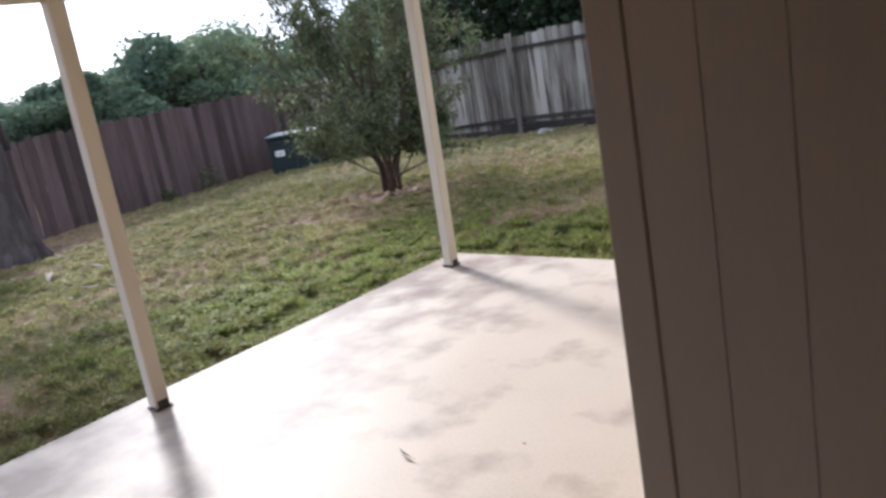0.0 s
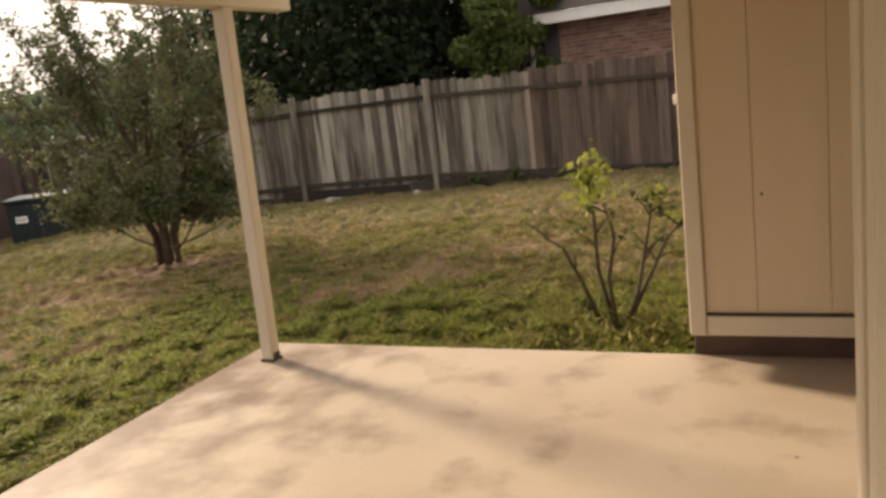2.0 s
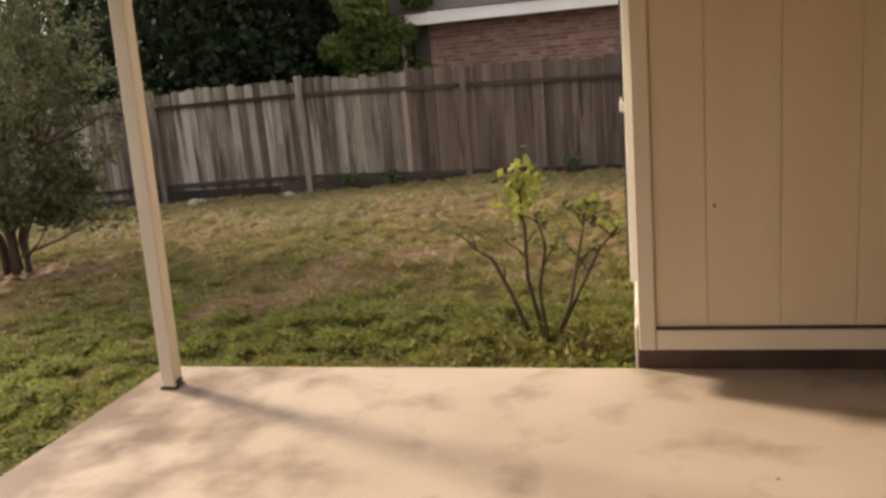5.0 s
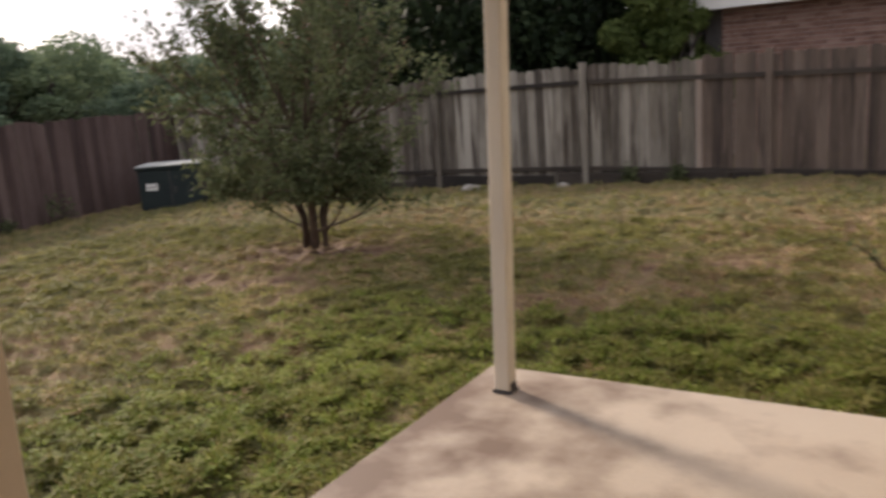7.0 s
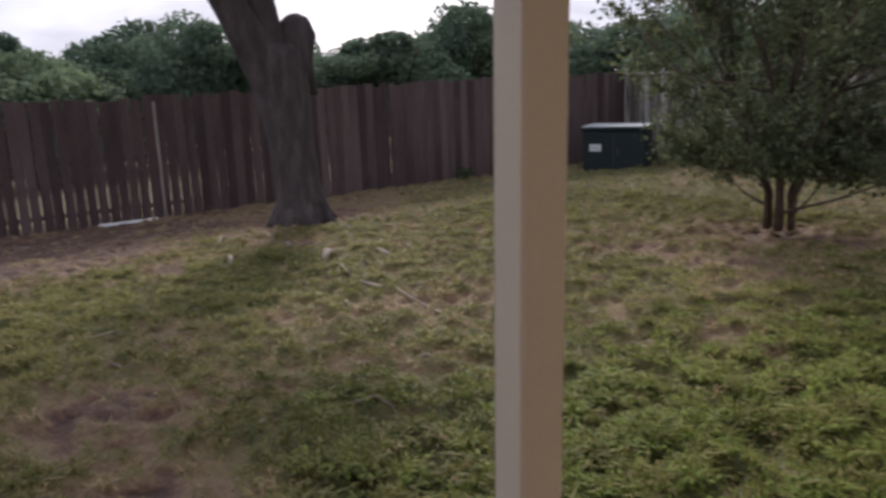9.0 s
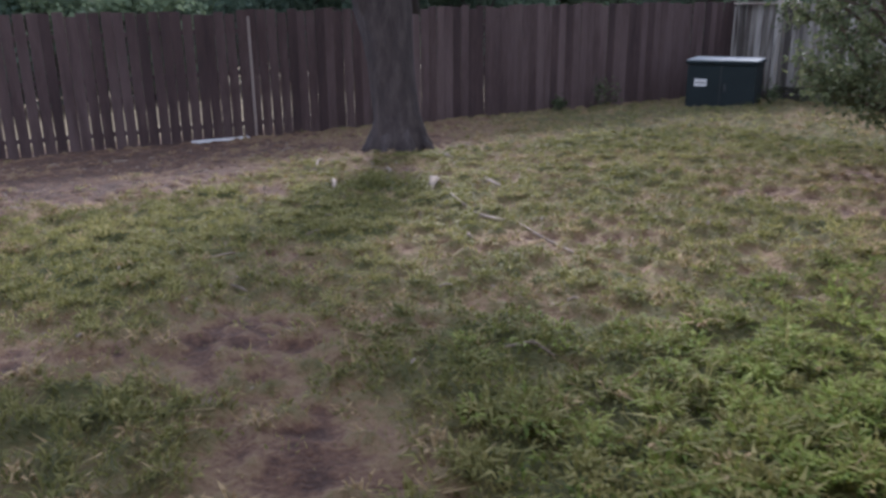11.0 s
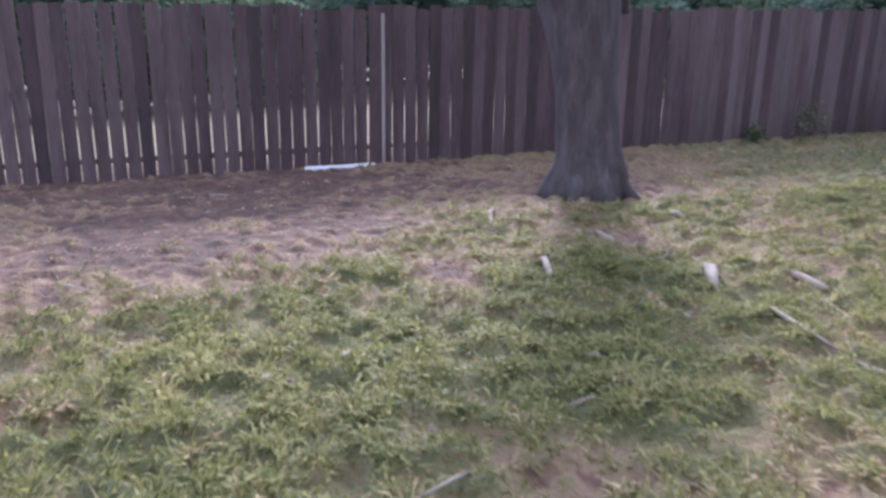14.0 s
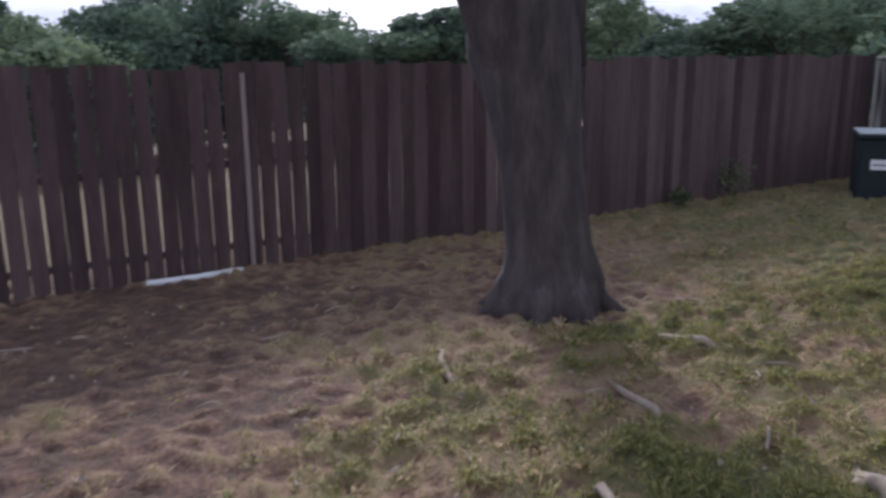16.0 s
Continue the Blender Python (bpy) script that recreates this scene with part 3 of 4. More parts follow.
# board added in a pale colour to paint the lit top of the rail
tagged(part("lit_rail_top_board", block((-14.85, BACK_Y - 0.1, 1.13), (-13.35, BACK_Y + 0.02, 1.165), 0.004), M_BATTEN), "pale board added on the fence by the corner for the lit rail top", "board")

fence("left_fence", (LEFT_X, -7.0), (LEFT_X, BACK_Y), lambda s: level(LEFT_X, s - 7) - 0.07,
      lambda s: 1.07 + 0.09 * min(1, max(0, (s - 9) / 8)) - level(LEFT_X, s - 7) + 0.07, lambda s: M_RED_FENCE,
      "tall red-brown cedar fence with daylight through narrow gaps", 0.004, 0.138, lambda s: 0.013 if s < 10.4 else 0.006, 2.43, 0.35, (0.25, 1.0, 1.6), 1, rng, post_up=-0.02)
tagged(part("fence_edge_strip", block((LEFT_X + 0.056, 3.09, -0.78), (LEFT_X + 0.07, 3.13, 1.02), 0.003), M_BATTEN), "pale narrow batten nailed upright on the fence", "batten")


# ---- utility box ----
def transformer(x, y, z, turn):
    box = empty("transformer_box", (x, y, z), "dark green steel utility transformer box with a reflection-pale lid top", "utility box")
    box.rotation_euler = (0, 0, radians(turn))
    part("plinth", block((-0.65, -0.55, -0.15), (0.65, 0.55, 0.03), 0.01), M_CONCRETE, box, "concrete pad")
    part("cabinet", block((-0.55, -0.45, 0.03), (0.55, 0.45, 0.78), 0.02), M_BOX, box)
    lid = part("lid", block((-0.58, -0.48, 0.783), (0.58, 0.48, 0.84), 0.015), M_BOX, box)
    part("lid_sheet", block((-0.57, -0.47, 0.842), (0.57, 0.47, 0.856), 0.003), M_LID_REFLECTION, lid, "lid top coloured pale for the sky's reflection")
    part("door_seam", block((-0.006, -0.456, 0.06), (0.006, -0.452, 0.76), 0), M_DARK, box)
    lab = part("warning_label", block((-0.42, -0.458, 0.42), (-0.22, -0.452, 0.54), 0.001), M_WHITE, box, "small white warning label")
    part("label_bar", block((-0.40, -0.461, 0.47), (-0.24, -0.4585, 0.485), 0), M_DARK, lab)
    part("handle", block((0.06, -0.48, 0.35), (0.09, -0.454, 0.47), 0.004), M_DARK, box)
    return box


transformer(-13.55, 10.85, -0.6, 38)


# ---- neighbour's house ----
nb = empty("neighbour_house", (-4.95, 16.0, -0.9), "brown brick neighbouring house with white eaves and dark shingle roof", "house")
part("wall", block((0, 0, 0), (14, 8, 3.3), 0.01), M_BRICK, nb)
part("corner_trim", block((-0.3, -0.02, 0), (-0.004, 0.3, 3.2), 0.01), M_DARK, nb, "dark grey corner panel")
part("eave_fascia", block((-0.85, -0.55, 3.12), (14.6, -0.51, 3.32), 0.006), M_WHITE, nb, "white eave board")
part("eave_soffit", block((-0.85, -0.505, 3.14), (14.6, 0.0, 3.17), 0.004), M_WHITE, nb)
bm = bmesh.new()
vs = [bm.verts.new(c) for c in ((-0.9, -0.58, 3.325), (14.6, -0.58, 3.325), (14.6, 4.2, 5.3), (-0.9, 4.2, 5.3), (-0.9, -0.58, 3.36), (14.6, -0.58, 3.36), (14.6, 4.2, 5.34), (-0.9, 4.2, 5.34))]
for f in ((0, 3, 2, 1), (4, 5, 6, 7), (0, 1, 5, 4), (1, 2, 6, 5), (2, 3, 7, 6), (3, 0, 4, 7)):
    bm.faces.new([vs[i] for i in f])
part("roof", bm, M_SHINGLE, nb)
part("downspout", tube([(-0.45, -0.3, 0), (-0.45, -0.3, 2.8), (-0.45, -0.5, 3.1)], [0.04, 0.04, 0.04], 8), M_STONE, nb, "thin grey downspout")


# ---- trees and shrubs ----
M_STEM = material("grey_brown_stem", [(0.3, (0.06, 0.04, 0.03)), (0.7, (0.13, 0.09, 0.068))], 15, 0.9, 0.4)


def myrtle(x, y, z):
    r = np.random.default_rng(5)
    q = random.Random(5)
    tree = empty("crape_myrtle", (x, y, z), "open multi-stemmed green crape myrtle with a few rusty seed heads", "shrub tree")

    def reach(h):
        return 0.58 + 0.62 * min(1.0, h / 1.1) - 0.75 * max(0.0, h - 2.1)

    boughs = []
    for k in range(9):
        a = 2 * math.pi * k / 9 + q.uniform(-0.3, 0.3)
        c, s = math.cos(a), math.sin(a)
        top = Vector((0.42 * c, 0.42 * s, q.uniform(0.85, 1.2)))
        knee = Vector((0.17 * c + q.uniform(-0.05, 0.05), 0.17 * s + q.uniform(-0.05, 0.05), 0.45))
        part("stem", tube([(0.11 * c, 0.11 * s, -0.05), knee * 0.6, knee, knee.lerp(top, 0.5), top], [0.028, 0.025, 0.022, 0.019, 0.016], 8, rough=0.25), M_STEM, tree, smooth=True)
        for _ in range(4):
            h = q.uniform(1.2, 2.85)
            b, d = a + q.gauss(0, 0.55), reach(h) * q.uniform(0.3, 1.18)
            boughs.append((top, Vector((d * math.cos(b), d * math.sin(b), h))))
        for low in (0.5, 0.62, 0.95):
            h = low + q.uniform(0.0, 0.25)
            b, d = a + q.gauss(0, 0.4), reach(h) * q.uniform(0.45, 1.0)
            boughs.append((knee, Vector((d * math.cos(b), d * math.sin(b), h))))
    twigs = []
    for root, tip in boughs:
        mid = root.lerp(tip, 0.5) + Vector((q.uniform(-0.06, 0.06), q.uniform(-0.06, 0.06), -0.04))
        part("bough", tube([root, mid, tip], [0.018, 0.012, 0.005], 6), M_STEM, tree, smooth=True)
        way = (tip - root).normalized()
        for k in range(9):
            p = mid.lerp(tip, k / 8) if k else root.lerp(mid, 0.6)
            side = (way * 0.5 + Vector((q.uniform(-1, 1), q.uniform(-1, 1), q.uniform(-0.35, 0.7)))).normalized()
            twigs.append((p, p + side * q.uniform(0.16, 0.4)))
        twigs.append((tip, tip + (way + Vector((0, 0, 0.5))).normalized() * q.uniform(0.15, 0.35)))
    bm = bmesh.new()
    pts = []
    for a, b in twigs:
        tube([a, (a + b) / 2 + Vector((0, 0, 0.015)), b], [0.006, 0.004, 0.002], 4, bm)
        t = r.uniform(0.15, 1.08, (48, 1))
        pts.append(np.array(a) * (1 - t) + np.array(b) * t + r.normal(size=(48, 3)) * (0.025 + 0.035 * t))
    tagged(part("twig_mass", bm, M_TWIG, tree), kind="stuff")
    pts += [blob_points(r, 1300, (0, 0, 0.95), (0.8, 0.8, 0.45), 0.15), blob_points(r, 1200, (0, 0, 1.6), (0.85, 0.85, 0.8), 0.15)]
    link("crown", leaves("crown", np.concatenate(pts), 0.029, r, M_LEAF), None, tree, kind="stuff")
    seeds = [np.array(b) + (0, 0, 0.06) + r.normal(size=(16, 3)) * (0.025, 0.025, 0.05) for a, b in twigs if b.z > 1.6 and q.random() < 0.16]
    link("seed_heads", leaves("seed_heads", np.concatenate(seeds), 0.015, r, M_SEED), None, tree, "rusty dried seed heads", kind="stuff")
    # low shoots beside the stems
    for a, b in (((0.08, -0.05, 0.12), (0.75, 0.42, 0.42)), ((-0.08, -0.05, 0.15), (-0.36, -0.3, 0.42)), ((0.1, 0.06, 0.1), (0.28, 0.2, 0.4)), ((0.05, 0.05, 0.5), (0.95, 0.55, 0.36))):
        a, b = Vector(a), Vector(b)
        part("low_shoot", tube([a, (a + b) / 2 + Vector((0, 0, -0.03)), b], [0.014, 0.011, 0.006], 6), M_STEM, tree)
        link("low_leaves", leaves("low_leaves", np.array(b) + r.normal(size=(34, 3)) * (0.09, 0.09, 0.035), 0.032, r, M_LEAF), None, tree, kind="stuff")


myrtle(-7.15, 7.15, -0.2)


def yard_tree(x, y, z):
    r = np.random.default_rng(9)
    q = random.Random(9)
    tree = empty("shade_tree", (x, y, z), "thick rough-barked shade tree forking above head height", "tree")
    bm = tube([(0, 0.0, -0.1), (0, 0.0, 0.04), (0, 0.0, 0.16), (-0.02, -0.02, 0.4), (-0.08, -0.05, 0.9), (-0.14, -0.08, 1.3), (-0.2, -0.1, 1.65), (-0.22, -0.09, 2.0), (-0.22, -0.08, 2.2)],
              [0.39, 0.35, 0.315, 0.28, 0.265, 0.285, 0.345, 0.36, 0.27], 30, rough=0.22)
    tube([(-0.13, -0.07, 1.05), (-0.16, -0.13, 1.5), (-0.2, -0.3, 1.95), (-0.22, -0.5, 2.4), (-0.22, -0.72, 2.8), (-0.2, -1.15, 3.6), (0, -1.7, 5.2)], [0.12, 0.23, 0.25, 0.22, 0.19, 0.15, 0.06], 16, bm, 0.15)
    tube([(-0.22, -0.12, 1.9), (-0.22, -0.22, 2.4), (-0.22, -0.28, 2.8), (-0.2, -0.3, 3.6), (0.0, 0.1, 5.4)], [0.24, 0.18, 0.165, 0.15, 0.05], 16, bm, 0.15)
    tube([(-0.22, 0.1, 1.6), (-0.22, 0.15, 2.0), (-0.22, 0.16, 2.3), (-0.22, 0.14, 2.5), (-0.22, 0.13, 2.57)], [0.26, 0.25, 0.24, 0.17, 0.06], 16, bm, 0.35)
    part("trunk", bm, M_BARK, tree, smooth=True)
    for k in range(7):
        a = 2 * math.pi * k / 7 + q.uniform(-0.25, 0.25)
        c, s = math.cos(a), math.sin(a)
        ln = q.uniform(0.36, 0.52)
        part("root", tube([(0.2 * c, 0.2 * s, 0.24), (0.33 * c, 0.33 * s, 0.05), (ln * c, ln * s, -0.05), (1.3 * ln * c, 1.3 * ln * s, -0.14)], [0.12, 0.085, 0.05, 0.025], 8, rough=0.3), M_BARK, tree, smooth=True)
    # out-of-view crown, set off the trunk so its shade falls on the near lawn
    limbs = []
    for k in range(24):
        root = Vector((-0.1, -1.3, 3.9)) if k % 3 else Vector((0.0, -0.5, 4.4))
        along, across = q.uniform(0.6, 2.7), q.uniform(-0.7, 1.6)
        end = Vector((-1.9, -0.35, 0)) + Vector((0.92, -0.38, 0)) * along + Vector((0.38, 0.92, 0)) * across + Vector((0, 0, q.uniform(3.9, 5.6)))
        limbs.append(end)
        part("limb", tube([root, (root + end) / 2 + Vector((0, 0, 0.25)), end], [0.09, 0.06, 0.02], 8), M_BARK, tree, smooth=True)
    pts = np.concatenate([blob_points(r, 1900, tuple(e), (0.8, 0.8, 0.5), 0.1) for e in limbs])
    pts = pts[pts[:, 2] > 3.45]
    link("crown", leaves("crown", pts, 0.06, r, M_LEAF), None, tree, kind="stuff")
    hang = np.array((-0.5, -2.9, 3.1)) + r.normal(size=(60, 3)) * (0.25, 0.5, 0.12)
    link("hanging_leaves", leaves("hanging_leaves", hang, 0.06, r, M_LEAF), None, tree, kind="stuff")


yard_tree(-12.05, 4.32, -0.52)


def far_tree(name, r, height, width, mat, label, clumps=16, per=260, size=0.16, trunk=0.18):
    tree = empty(name, (0, 0, 0), label, "tree", "trees beyond the fences")
    bm = tube([(0, 0, -0.3), (0.1, 0, height * 0.3), (0, 0.1, height * 0.75)], [trunk, trunk * 0.8, trunk * 0.3], 8)
    for _ in range(6):
        a = r.uniform(0, 6.28)
        tube([(0, 0, height * 0.35), (width * 0.3 * math.cos(a), width * 0.3 * math.sin(a), height * r.uniform(0.5, 0.8))], [trunk * 0.5, trunk * 0.2], 6, bm)
    part("trunk", bm, M_BARK, tree)
    pts = []
    for _ in range(clumps):
        a, u = r.uniform(0, 6.28), r.uniform(0, 1) ** 0.5
        h = r.uniform(0.2, 0.93)
        wide = width * (0.5 if h < 0.7 else 0.5 * (1 - (h - 0.7) * 2.4))
        rad = width * r.uniform(0.15, 0.27)
        pts.append(blob_points(r, per, (u * wide * math.cos(a), u * wide * math.sin(a), height * h), (rad, rad, rad * 0.75), 0.5))
    p = np.concatenate(pts)
    link("crown", leaves("crown", p, size, r, mat, ratio=0.7), None, tree, kind="stuff")
    return tree


r = np.random.default_rng(12)
kinds = [far_tree("distant_tree", r, h, w, M_FAR, "green tree with haze in its leaf colour, in the wood line beyond the fence", 22, 520, 0.105) for h, w in ((6.0, 5.0), (6.8, 4.2), (5.2, 5.6), (7.4, 5.4))]
q = random.Random(21)
used = set()
az = 36.0
while az < 125:
    d = q.choice((33, 37, 41, 46, 52)) + q.uniform(-1.5, 1.5)
    el = 3.1 + 0.9 * math.sin(az * 0.35) + q.uniform(-0.8, 0.8)
    x, y = -1.8 - d * math.sin(radians(az)), 0.8 + d * math.cos(radians(az))
    top = 1.3 + d * math.tan(radians(el))
    base = level(x, y)
    i = q.randrange(4)
    h0 = (6.0, 6.8, 5.2, 7.4)[i]
    k = (top - base) / h0
    if i in used:
        t = copy_thing(kinds[i], pose(x, y, base, 0, 0, q.uniform(0, 360)))
    else:
        t = kinds[i]
        used.add(i)
        t.matrix_basis = pose(x, y, base, 0, 0, q.uniform(0, 360))
    t.scale = (1.15, 1.15, k)
    az += q.uniform(1.4, 2.6)

oak = far_tree("oak_tree", r, 10.5, 8.5, M_OAK, "large dense oak behind the back fence, leaves coloured dark for shade", 70, 950, 0.09, 0.35)
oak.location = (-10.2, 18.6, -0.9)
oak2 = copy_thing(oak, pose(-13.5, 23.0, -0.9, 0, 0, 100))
oak2.scale = (0.8, 0.8, 0.8)
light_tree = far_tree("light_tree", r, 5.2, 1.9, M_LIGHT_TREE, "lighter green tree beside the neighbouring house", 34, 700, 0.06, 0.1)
light_tree.location = (-5.8, 15.6, -0.9)
vine = far_tree("sapling", r, 2.6, 2.2, M_FAR, "pale green sapling showing over the fence corner", 18, 160, 0.07, 0.05)
vine.location = (-14.6, 13.6, -0.75)


M_ROSE_STEM = material("dark_green_brown_stem", [(0.3, (0.035, 0.028, 0.017)), (0.7, (0.085, 0.065, 0.038))], 15, 0.8, 0.3)


def rose(x, y, z):
    r = np.random.default_rng(3)
    q = random.Random(3)
    bush = empty("rose_bush", (x, y, z), "leggy bare-stemmed shrub with one tuft of fresh leaves by the patio", "shrub")
    stems = [((-0.06, 0.0, 0.0), (-0.17, 0.02, 0.28), (-0.26, 0.02, 0.47), (-0.36, 0.02, 0.53)),
             ((-0.01, 0.02, 0.0), (-0.09, 0.05, 0.35), (-0.09, 0.05, 0.62), (-0.11, 0.05, 0.86)),
             ((0.0, 0.0, 0.0), (-0.03, 0.02, 0.3), (0.01, 0.04, 0.52), (-0.03, 0.06, 0.66)),
             ((0.03, 0.0, 0.0), (0.12, 0.0, 0.24), (0.17, 0.02, 0.48), (0.21, 0.03, 0.68)),
             ((0.03, 0.02, 0.02), (0.17, 0.05, 0.3), (0.27, 0.06, 0.5), (0.36, 0.05, 0.6))]
    ends = []
    for s in stems:
        s = [Vector(p) for p in s]
        part("stem", tube(s, [0.014, 0.011, 0.008, 0.004], 7), M_ROSE_STEM, bush, smooth=True)
        for k in range(4):
            a = s[1 + k % 2].lerp(s[2 + k % 2], q.uniform(0.2, 0.9))
            b = a + Vector((q.uniform(-0.12, 0.12), q.uniform(-0.06, 0.06), q.uniform(0.03, 0.13)))
            ends.append(tuple(b))
            part("twig", tube([a, a.lerp(b, 0.5) + Vector((0, 0, 0.012)), b], [0.006, 0.0045, 0.003], 5), M_ROSE_STEM, bush)
    link("fresh_leaves", leaves("fresh_leaves", np.concatenate([np.array((-0.1, 0.05, 0.8)) + r.normal(size=(130, 3)) * (0.052, 0.052, 0.075), np.array((0.22, 0.03, 0.73)) + r.normal(size=(22, 3)) * (0.035, 0.035, 0.025), np.array((0.35, 0.05, 0.62)) + r.normal(size=(10, 3)) * 0.03]), 0.026, r, M_BRIGHT, ratio=0.7), None, bush, "bright yellow-green fresh leaves", kind="stuff")
    tips = [np.array(e) + r.normal(size=(6, 3)) * 0.02 for e in ends] + [np.array((0.22, 0.03, 0.70)) + r.normal(size=(34, 3)) * (0.05, 0.04, 0.035)]
    link("sparse_leaves", leaves("sparse_leaves", np.concatenate(tips), 0.021, r, M_LEAF, ratio=0.6), None, bush, "sparse dull green leaves", kind="stuff")
    foot = np.stack([r.normal(0.12, 0.22, 900), r.normal(0.02, 0.12, 900), np.abs(r.normal(0, 0.055, 900))], 1)
    link("foot_leaves", leaves("foot_leaves", foot, 0.034, r, M_GRASS, droop=-0.8, ratio=0.25), None, bush, "tall grass round the stems", kind="stuff")


rose(-1.6, 4.47, -0.07)


def weed(x, y, h, seed):
    r = np.random.default_rng(seed)
    w = empty("weed", (x, y, level(x, y)), "small dark green weed at the fence foot", "weed", "weeds at the fence foot")
    part("stem", tube([(0, 0, -0.03), (0.02, 0, h * 0.5), (0, 0.02, h)], [0.008, 0.006, 0.003], 5), M_TWIG, w)
    link("leaf_clump", leaves("leaf_clump", np.array((0, 0, h * 0.6)) + r.normal(size=(160, 3)) * (h * 0.28, h * 0.28, h * 0.3), 0.035, r, M_LEAF), None, w, kind="stuff")


for i, (x, y, h) in enumerate(((-14.7, 9.2, 0.45), (-14.75, 8.3, 0.25), (-12.4, 11.6, 0.4), (-11.9, 11.8, 0.35), (-12.9, 11.3, 0.3), (-4.7, 12.0, 0.22), (-5.4, 12.02, 0.2), (-2.0, 11.9, 0.25))):
    weed(x, y, h, i)


# ---- small things ----
def pebble(x, y, s, seed, mat=M_STONE, flat=0.5, name="stone", label="rough pale stone lying in the grass"):
    q = random.Random(seed)
    bm = bmesh.new()
    bmesh.ops.create_icosphere(bm, subdivisions=2, radius=s)
    for v in bm.verts:
        v.co *= 1 + 0.35 * noise.noise(v.co * (1.6 / s) + Vector((seed, 0, 0)))
        v.co.z *= flat
    ob = part(name, bm, mat)
    ob.location = (x, y, level(x, y) + s * flat * 0.35)
    ob.rotation_euler = (0, 0, q.uniform(0, 6))
    tagged(ob, label, name, "stones by the fence")


for i, (x, y, s) in enumerate(((-7.85, 11.72, 0.15), (-6.4, 11.95, 0.1))):
    pebble(x, y, s, i)


def surface_root(points, radius, label):
    pts = [(x, y, on_lawn(x, y) + 0.001 + 0.8 * z) for x, y, z in points]
    ob = part("surface_root", tube(pts, [radius * k for k in (0.28, 0.66, 0.72, 0.45, 0.2)[:len(pts) - 1] + (0.14,)], 8, rough=0.4), M_ROOT, smooth=True)
    tagged(ob, label, "root", "roots in the lawn")


surface_root([(-9.5, 3.8, -0.02), (-9.4, 3.7, 0.04), (-9.28, 3.6, 0.045), (-9.12, 3.52, 0.02), (-9.0, 3.47, -0.04)], 0.06, "thick pale exposed root hump in the lawn")
surface_root([(-9.25, 4.02, 0.0), (-9.1, 4.06, 0.035), (-8.95, 4.05, 0.01), (-8.85, 4.1, -0.03)], 0.04, "short pale root end")
surface_root([(-11.2, 4.42, 0.0), (-11.0, 4.45, 0.03), (-10.8, 4.42, 0.02), (-10.6, 4.46, -0.02)], 0.045, "pale exposed tree root beside the trunk")
surface_root([(-10.75, 3.7, -0.01), (-10.5, 3.6, 0.02), (-10.3, 3.56, 0.02), (-10.1, 3.5, -0.01)], 0.03, "pale bent root on bare soil")
surface_root([(-9.92, 2.84, -0.02), (-9.8, 2.83, 0.03), (-9.65, 2.79, 0.04), (-9.52, 2.72, 0.0)], 0.032, "pale curved root end rising from the grass")
surface_root([(-11.6, 3.22, 0.0), (-11.45, 3.12, 0.04), (-11.25, 3.05, 0.02), (-11.05, 2.98, -0.01)], 0.028, "thin pale root near the tree")
surface_root([(-8.0, 3.38, 0.0), (-7.85, 3.4, 0.025), (-7.7, 3.4, 0.02), (-7.5, 3.43, 0.0)], 0.024, "pale root in the dry grass")
surface_root([(-8.9, 3.5, 0.01), (-8.6, 3.46, 0.02), (-8.3, 3.4, 0.025), (-8.0, 3.38, 0.0)], 0.016, "thin pale root running through the grass")
surface_root([(-7.45, 3.44, 0.01), (-7.1, 3.42, 0.025), (-6.7, 3.4, 0.025), (-6.25, 3.36, 0.0)], 0.013, "thin pale root running through the grass")
surface_root([(-7.26, 2.98, 0.0), (-7.2, 2.95, 0.06), (-7.12, 2.93, 0.03)], 0.018, "small upright pale root end")
surface_root([(-7.74, 1.72, 0.02), (-7.64, 1.55, 0.03), (-7.52, 1.36, 0.02)], 0.011, "straight pale stick lying on the lawn")
surface_root([(-10.85, 0.95, 0.0), (-10.92, 1.0, 0.05), (-11.0, 1.12, 0.02)], 0.014, "small crooked pale stick on bare soil")

pipe = part("pvc_pipe", tube([(-14.86, 2.15, -0.735), (-14.82, 2.55, -0.725), (-14.86, 2.98, -0.72)], [0.028, 0.028, 0.028], 10), M_WHITE, smooth=True)
tagged(pipe, "white plastic pipe lying at the foot of the fence", "pipe")
q = random.Random(8)
for i in range(34):
    x, y = q.uniform(-13.5, -5.0), q.uniform(-0.5, 5.2)
    a, ln = q.uniform(0, 3.14), q.uniform(0.05, 0.22)
    dx, dy = ln * math.cos(a), ln * math.sin(a)
    st = part("twig_litter", tube([(x, y, on_lawn(x, y) + 0.02), (x + dx * 0.5, y + dy * 0.5 + 0.01, on_lawn(x + dx * 0.5, y + dy * 0.5) + 0.03), (x + dx, y + dy, on_lawn(x + dx, y + dy) + 0.02)], [0.008, 0.008, 0.004], 5), M_ROOT)
    tagged(st, "pale dry twig fallen on the lawn", "twig", "twigs on the lawn")
